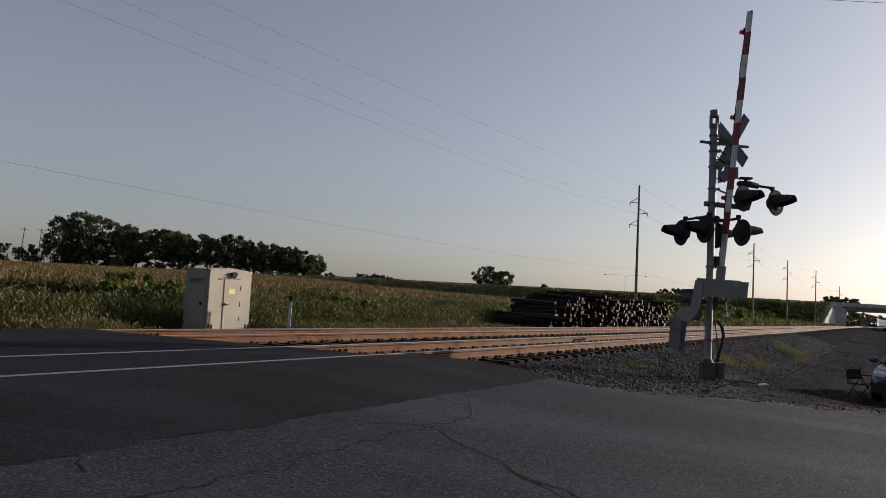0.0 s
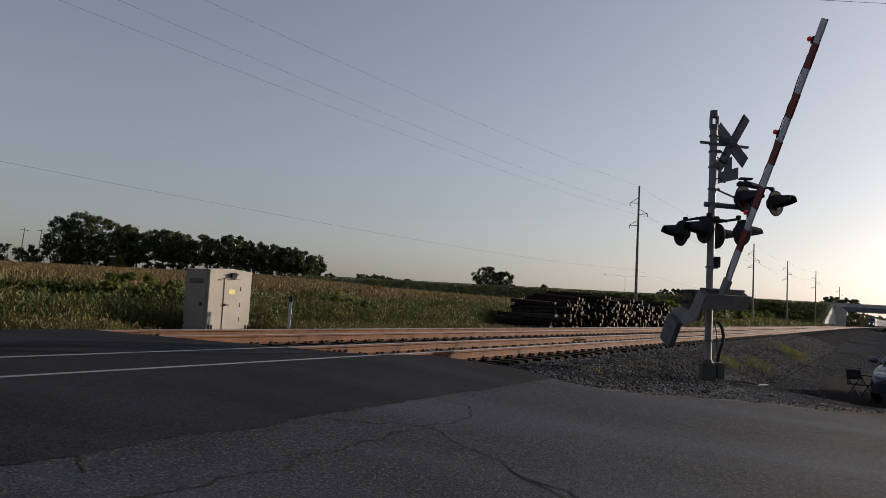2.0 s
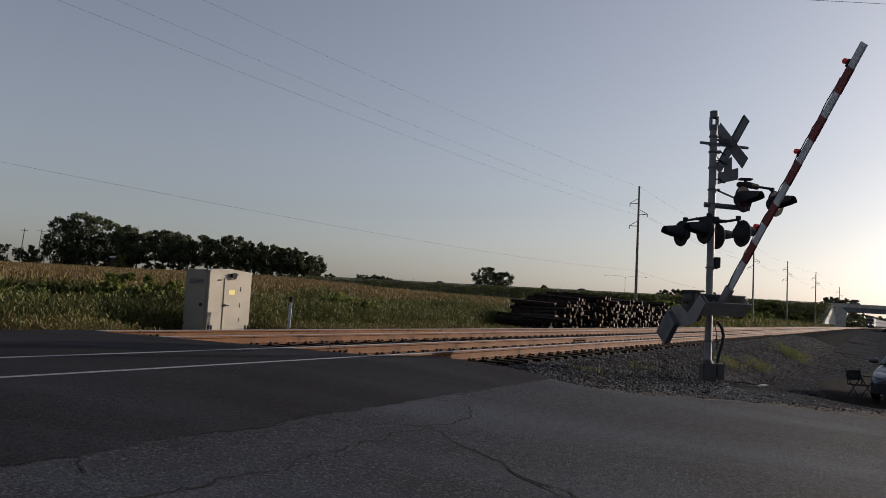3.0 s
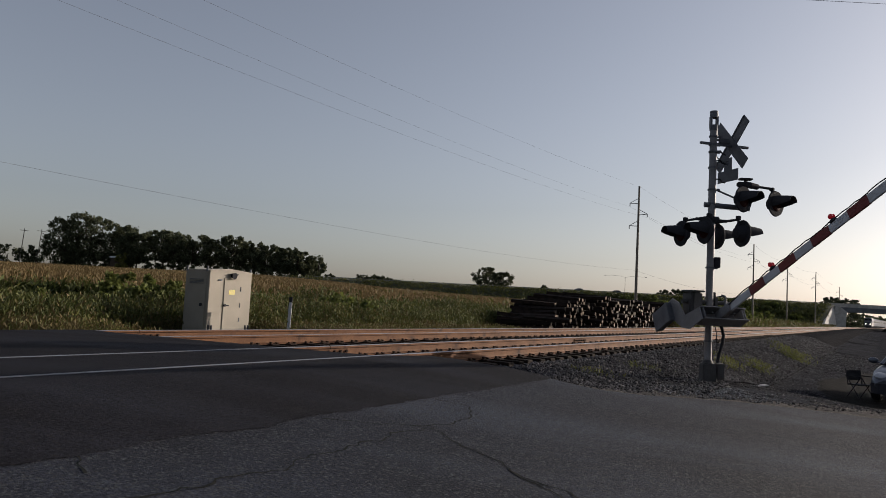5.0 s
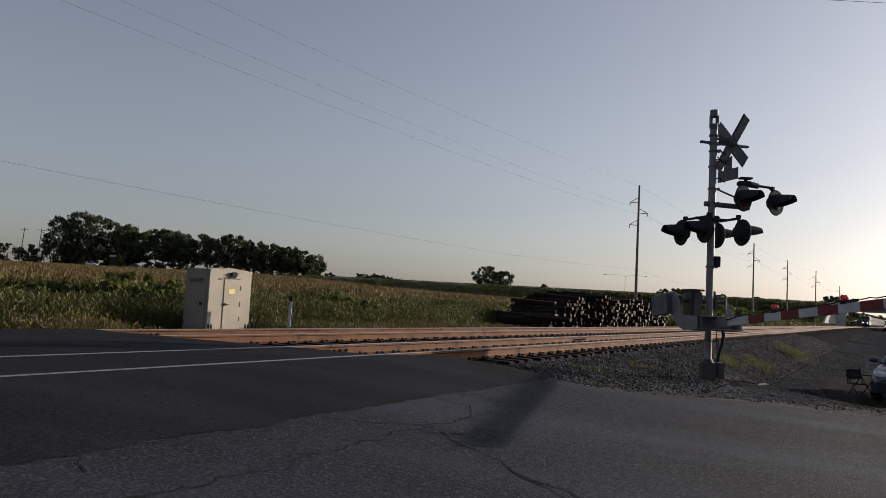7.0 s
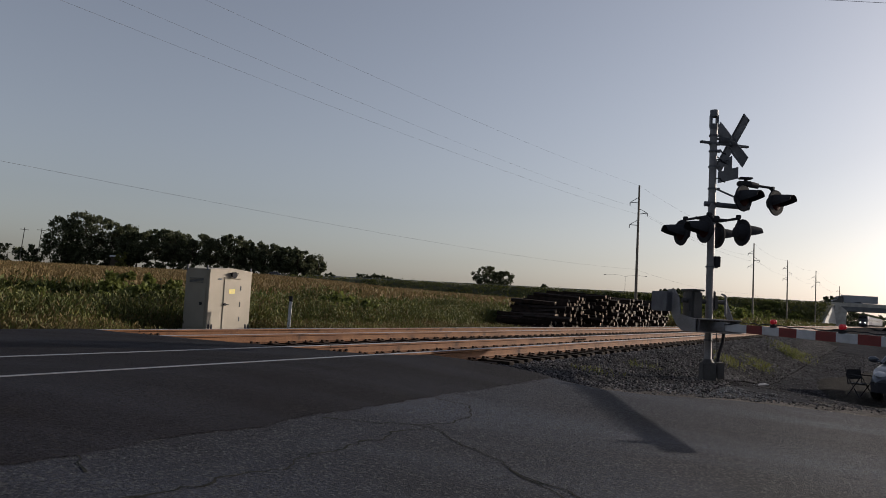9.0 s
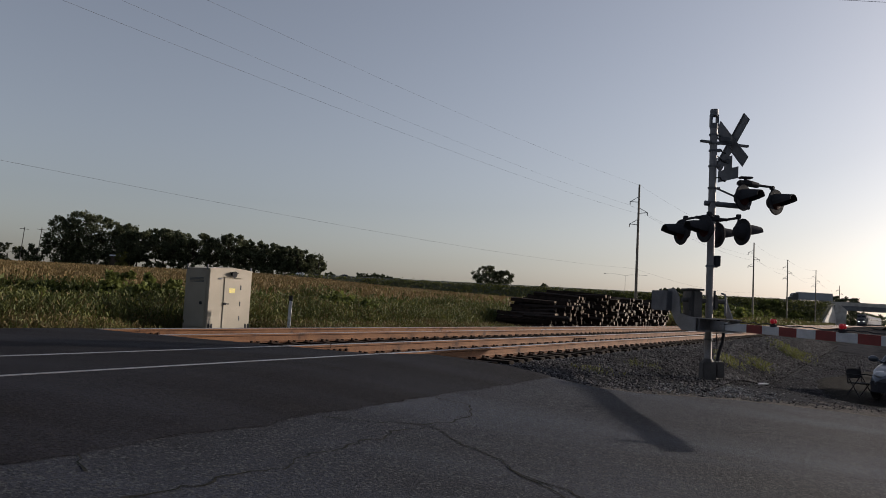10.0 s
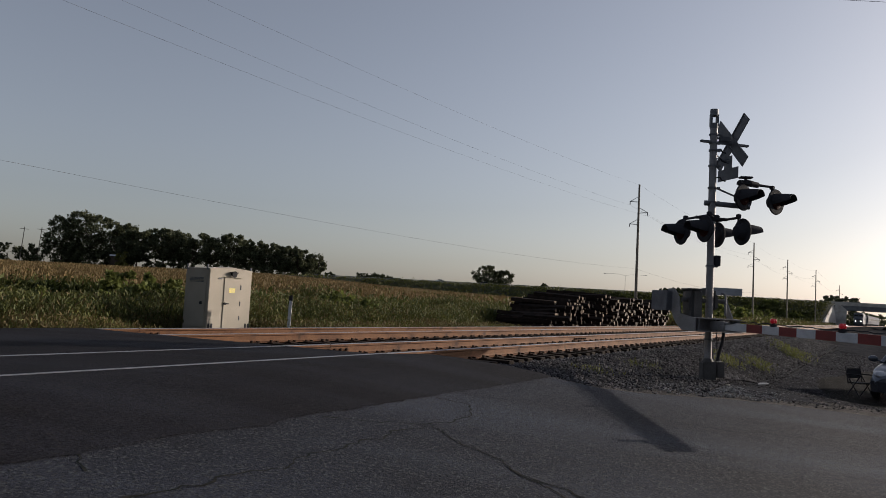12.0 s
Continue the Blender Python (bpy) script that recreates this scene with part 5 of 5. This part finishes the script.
def build_lines():
    poles = [(27.3, 105), (74.1, 178), (103, 223), (131, 262), (192, 361)]
    arms = [(17.1, -1.25), (15.5, 1.25), (13.9, -1.25)]
    across = Vector((TY, -TX, 0))
    for x, y in poles:
        z = ground_z(x, y)
        p = thing("power_pole", "tall slim weathered transmission pole with short side arms", "utility pole", pose(x, y, z), "power poles along the tracks")
        part("pole", tube((0, 0, -1), (0, 0, 19.5 - z), 0.24, 0.13, 12), M_WOOD, p)
        for h, s in arms:
            bm = bmesh.new()
            e = across * s
            add_tube(bm, (0, 0, h - z + 0.7), e + Vector((0, 0, h - z)), 0.04, seg=6)
            add_tube(bm, (0, 0, h - z - 0.1), e + Vector((0, 0, h - z)), 0.05, seg=6)
            arm = part("side_arm", bm, M_GALV, p)
            part("insulator", tube(e + Vector((0, 0, h - z)), e + Vector((0, 0, h - z - 0.45)), 0.06, seg=8), M_GALV, arm)
    ends = [(Vector((x, y, 0)), arms) for x, y in poles]
    back = Vector((27.3 - 0.5018 * 125, 105 - 0.865 * 125, 0))
    lines = [("top", 0.0, 19.45, 15.0), ("left", -1.25, 16.6, 14.6), ("right", 1.25, 15.0, 12.3), ("low", -0.3, 7.6, 6.2)]
    for _, s, z1, z0 in lines:
        bm = bmesh.new()
        wire(bm, back + across * s + Vector((0, 0, z0 + 0.6)), ends[0][0] + across * s + Vector((0, 0, z1)), 1.2, 0.0055)
        for (p, _), (q, _) in zip(ends, ends[1:]):
            wire(bm, p + across * s + Vector((0, 0, z1)), q + across * s + Vector((0, 0, z1)), 1.0, 0.008)
        tagged(part("overhead_wire", bm, M_WIRE), "thin dark overhead wire strung along the poles", "wire", "overhead wires")
    bm = bmesh.new()
    wire(bm, (-40, 20, 10.5), (60, 20, 10.4), 0.15, 0.006)
    tagged(part("service_wire", bm, M_WIRE), "thin dark wire crossing high over the road", "wire")
    for x, y, zt, lean in ((-180.5, 320, 24.4, 4), (-174.2, 322, 24.6, 4)):
        z = ground_z(x, y)
        p = thing("old_pole", "leaning wooden utility pole with one cross arm", "utility pole", pose(x, y, z, 0, lean, 0), "old poles by the trees")
        part("pole", tube((0, 0, -1), (0, 0, zt - z), 0.22, 0.14, 10), M_WOOD, p)
        part("cross_arm", box(-1.9, 1.9, -0.08, 0.08, zt - z - 1.0, zt - z - 0.8, 0.02), M_WOOD, p)
    # highway lamps
    for x, s in ((68, -1), (86, 1)):
        p = thing("highway_lamp", "tall thin highway lamp with a curved arm", "street lamp", pose(x - s * 9, 314, 7.4), "highway lamps")
        part("lamp_pole", tube((0, 0, -1), (0, 0, 9.2), 0.1, 0.05, 8), M_GALV, p)
        bm = bmesh.new()
        add_path(bm, [(0, 0, 9.1), (s * 2.0, 0, 9.6), (s * 5, 0, 9.8), (s * 8.4, 0, 9.6)], 0.04, 6)
        part("lamp_arm", bm, M_GALV, p)
        part("lamp_head", box(s * 8.6 - 0.4, s * 8.6 + 0.4, -0.15, 0.15, 9.5, 9.7, 0.04), M_GALV, p)


def build_shed():
    x, y = -137.5, 316
    z = ground_z(x, y)
    h = thing("farm_shed", "small shed with a pale roof between the trees", "shed", pose(x, y, z))
    part("wall", box(-1.8, 1.8, -1.2, 1.2, 0, 6.0, 0.03), M_BARK, h)
    part("roof", box(-2.2, 2.2, -1.5, 1.5, 6.0, 6.6, 0.05), M_WHITE, h, "pale roof")


def build_highway():
    ob = new("highway", grid_mesh("highway", [-460 + 9.2 * i for i in range(101)], [295, 299, 303, 307], lambda x, y: (x, y, 9.04), M_ASPHALT))
    tagged(ob, "two lane highway on top of the embankment", "road", kind="structure")
    for y in (294.3, 307.7):
        g = thing("guardrail", "weathered steel guardrail along the highway", "guardrail", group="highway guardrails")
        bm = extrude_profile([(-0.03, 9.45), (0.03, 9.48), (-0.02, 9.6), (0.03, 9.72), (-0.03, 9.75)], 204, axis_m=pose(-50, y, 0))
        part("rail", bm, M_STEELDARK, g, flat=True)
        me = mesh_of(box(-0.08, 0.08, -0.08, 0.08, 8.6, 9.7, 0.01), "post")
        me.materials.append(M_WOOD)
        for i in range(51):
            piece("post", me, g, pose(-49 + 4 * i, y + 0.12, 0))
    # bridge over the tracks
    b = thing("road_bridge", "concrete and steel highway bridge over the tracks", "bridge")
    part("deck", box(153, 200, 293.2, 308.8, 8.35, 9.0, 0.05), M_CONCRETE, b)
    for y in (293.6, 297.3, 301, 304.7, 308.3):
        part("girder", box(155, 198, y - 0.2, y + 0.2, 6.65, 8.35, 0.02), M_STEELDARK, b)
    for y in (293.35, 308.65):
        part("parapet", box(152, 201, y - 0.15, y + 0.15, 9.0, 9.75, 0.03), M_CONCRETE, b)
    for x in (158.2, 193.5):
        part("pier_cap", box(x - 0.6, x + 0.6, 293, 309, 5.8, 6.65, 0.05), M_CONCRETE, b)
        for y in (294.2, 301, 307.8):
            part("pier", tube((x, y, 0), (x, y, 5.85), 0.5, seg=16), M_PALE, b)
    # paved cone of the west abutment, turned to the tracks
    bm = bmesh.new()
    rim = ((138, 270, 0.0), (157.0, 294.0, 0.2), (157.4, 293.0, 6.7), (154.1, 292.8, 8.9), (152.5, 289.9, 8.65), (149.0, 285.9, 7.2), (143.0, 277.9, 3.4))
    lo = [bm.verts.new(p) for p in rim]
    hi = [bm.verts.new(v.co + Vector((-0.9, 0.5, -0.1))) for v in lo]
    n = len(rim)
    bm.faces.new(lo)
    bm.faces.new(hi[::-1])
    for k in range(n):
        bm.faces.new((lo[k], hi[k], hi[(k + 1) % n], lo[(k + 1) % n]))
    bmesh.ops.recalc_face_normals(bm, faces=bm.faces)
    part("wing_wall", bm, M_PALE, b, flat=True)
    for s, x in ((1, 154), (-1, 197)):
        prof = [(x - s * 4.5, 0.2), (x + s * 2.4, 0.2), (x + s * 2.8, 6.6), (x, 8.6), (x - s * 1.5, 8.6)]
        bm = prism(prof, 289.3, 311)
        part("slope_paving", bm, M_CONCRETE, b, flat=True)
        part("abutment", box(min(x, x - s * 3), max(x, x - s * 3), 292, 310, 6.0, 8.9, 0.04), M_CONCRETE, b)


def build_truck():
    t = thing("semi_truck", "semi truck with a long grey box trailer", "truck")
    part("trailer", box(4.2, 18.0, -1.3, 1.3, 1.1, 4.1, 0.05), M_TRAILER, t, "long pale grey box trailer")
    bm = loft([[(x, -w, zb), (x, -w, zt), (x, w, zt), (x, w, zb)] for x, w, zb, zt in ((0, 0.9, 0.6, 1.7), (0.4, 1.15, 0.5, 1.9), (1.5, 1.2, 0.5, 2.1), (1.9, 1.2, 0.5, 3.0), (2.4, 1.2, 0.5, 3.6), (3.9, 1.2, 0.5, 3.7))])
    part("cab", bm, M_DARKPAINT, t)
    part("windscreen", box(1.66, 1.84, -1.0, 1.0, 2.15, 2.75, 0.03), M_GLASS, t)
    me = mesh_of(tube((0, -0.15, 0), (0, 0.15, 0), 0.5, seg=16), "wheel")
    me.materials.append(M_TYRE)
    for x in (1.0, 4.6, 5.8, 15.8, 17.0):
        for s in (-1, 1):
            piece("wheel", me, t, pose(x, s * 1.1, 0.5))
    return t


# ---- the train ----
def build_locomotive():
    """Nose towards -x, on the rails at z = 0."""
    t = thing("locomotive", "dark passenger locomotive with lit headlights", "locomotive")
    sec = lambda x, w, zb, zt: [(x, -w, zb), (x, -w, zt - 0.5), (x, -w * 0.7, zt), (x, w * 0.7, zt), (x, w, zt - 0.5), (x, w, zb)]
    part("body", loft([sec(0, 1.2, 0.9, 2.6), sec(0.25, 1.45, 0.8, 2.8), (sec(1.3, 1.5, 0.8, 3.1)), sec(1.9, 1.52, 0.8, 4.4), sec(2.4, 1.52, 0.8, 4.65), sec(20.5, 1.52, 0.8, 4.65)]), M_LOCO, t)
    part("side_band", box(3.0, 20.3, -1.545, 1.545, 2.2, 3.2, 0.01), M_COACH, t, "silver band along the side")
    for s in (-1, 1):
        part("windscreen", box(1.50, 1.95, s * 0.72 - 0.55, s * 0.72 + 0.55, 3.25, 3.95, 0.03), M_GLASS, t)
        part("headlight", tube((-0.06, s * 0.85, 1.75), (0.1, s * 0.85, 1.75), 0.16, seg=12), M_HEAD, t, "lit white headlight")
        part("truck_frame", box(2, 6, s * 1.1 - 0.15, s * 1.1 + 0.15, 0.35, 0.9, 0.04), M_BLACK, t)
        part("truck_frame", box(14.5, 18.5, s * 1.1 - 0.15, s * 1.1 + 0.15, 0.35, 0.9, 0.04), M_BLACK, t)
    part("pilot", box(-0.15, 0.5, -1.4, 1.4, 0.15, 0.95, 0.05), M_BLACK, t)
    part("number_light", box(1.55, 1.7, -0.2, 0.2, 4.05, 4.25, 0.02), M_BLACK, t)
    me = mesh_of(tube((0, -0.75, 0), (0, 0.75, 0), 0.5, seg=16), "wheel_set")
    me.materials.append(M_BLACK)
    for x in (2.7, 5.3, 15.2, 17.8):
        piece("wheel_set", me, t, pose(x, 0, 0.5))
    return t


def build_coach():
    t = thing("passenger_coach", "silver passenger coach with a dark window band", "train coach", group="train coaches")
    sec = lambda x, w: [(x, -w, 0.9), (x, -w, 4.0), (x, -w * 0.7, 4.55), (x, w * 0.7, 4.55), (x, w, 4.0), (x, w, 0.9)]
    part("body", loft([sec(0, 1.5), sec(25.2, 1.5)]), M_COACH, t)
    for s in (-1, 1):
        for k in range(10):
            x = 2.2 + 2.15 * k
            part("window", box(x, x + 1.6, s * 1.5 - 0.015, s * 1.5 + 0.015, 2.5, 3.3, 0.01), M_COACHGLASS, t)
    for x in (3.5, 21.7):
        part("bogie", box(x - 1.5, x + 1.5, -1.2, 1.2, 0.2, 0.9, 0.06), M_BLACK, t)
    return t


M_PALE = material("pale_concrete", (0.50, 0.48, 0.45), 0.9, second=(0.40, 0.38, 0.36), scale=0.8, fine=20, bump=0.1)
M_TRAILER = material("trailer_panel", (0.24, 0.25, 0.28), 0.6, second=(0.20, 0.21, 0.235), scale=0.5, fine=10, bump=0.0, vary=0.05)
M_LOCO = material("locomotive_paint", (0.035, 0.04, 0.055), 0.5, second=(0.05, 0.05, 0.06), scale=0.6, fine=20, bump=0.0)
M_COACH = material("coach_steel", (0.15, 0.155, 0.175), 0.9, spec=0.05, second=(0.12, 0.125, 0.14), scale=0.5, fine=10, bump=0.0, vary=0.06)
M_COACHGLASS = material("dull_coach_glass", (0.02, 0.022, 0.026), 0.6, second=(0.02, 0.022, 0.026), bump=0.0, vary=0.0, spec=0.1)
M_HEAD = material("lit_headlight", (1.0, 0.93, 0.80), 0.3, second=(1.0, 0.93, 0.80), bump=0.0, vary=0.0, emit=7.0)
build_woods()
build_lines()
build_shed()
build_highway()
semi_truck = build_truck()
locomotive = build_locomotive()
coach = build_coach()
coaches = [coach] + [copy_thing(coach, pose(0, 0, 0)) for _ in range(5)]
highway_cars = [build_car("highway_car", label, paint, pose(0, 0, 0), "cars on the highway", False) for label, paint in (
    ("dark sedan driving along the highway", M_DARKPAINT), ("dark sedan driving along the highway", M_DARKPAINT), ("grey sedan driving along the highway", M_SILVER),
    ("white sedan driving along the highway", M_WHITEPAINT), ("dark sedan driving along the highway", M_DARKPAINT))]
build_shrubs()
scatter_weeds()
build_corn()
yard_weeds()
build_stones()


# ---- what moves ----
def on_track(a, d):
    """A pose on the near track at a, nose back towards the crossing."""
    p, q = trk(a, d + bend(a), RAIL), trk(a + 12, d + bend(a + 12), RAIL)
    v = q - p
    return Matrix.Translation(p) @ pose(0, 0, 0, 0, 0, math.degrees(math.atan2(v.y, v.x)))


def motions():
    swing = [(0.0, 82.0), (0.5, 77.5), (1.5, 66.2), (2.5, 55.3), (3.0, 49.9), (4.8, 29.6), (5.5, 21.4), (6.0, 16.0), (6.5, 10.8), (7.0, 6.4), (7.2, 5.0), (7.7, 2.0), (8.3, -0.2), (8.8, -0.7), (12.0, -0.7)]
    o = PIVOT - MAST
    walk(gate_arm, [(t, Matrix.Translation(o) @ pose(0, 0, 0, 0, 0, SWING) @ pose(0, 0, 0, 0, -th, 0)) for t, th in swing])
    mid = (RAIL_D[0] + RAIL_D[1]) / 2
    for k, ob in enumerate([locomotive] + coaches):
        behind = 0 if k == 0 else 21.3 + 26 * (k - 1)
        walk(ob, [(2.0 * i, on_track(451 - 12.6 * 2.0 * i + behind, mid)) for i in range(7)])
    # highway: speed and one known place each
    for ob, x, t0 in zip(highway_cars, (-4.9, -2.0, -17.0, -69.7, -16.0), (0.8, 2.4, 2.4, 9.5, 10.8)):
        walk(ob, [(t, pose(x + 27.8 * (t - t0), 298.2, 9.04)) for t in (0.0, 12.0)])
    walk(semi_truck, [(t, pose(151.2 - 18.3 * (t - 9.4), 303.8, 9.04)) for t in (0.0, 12.0)])


motions()
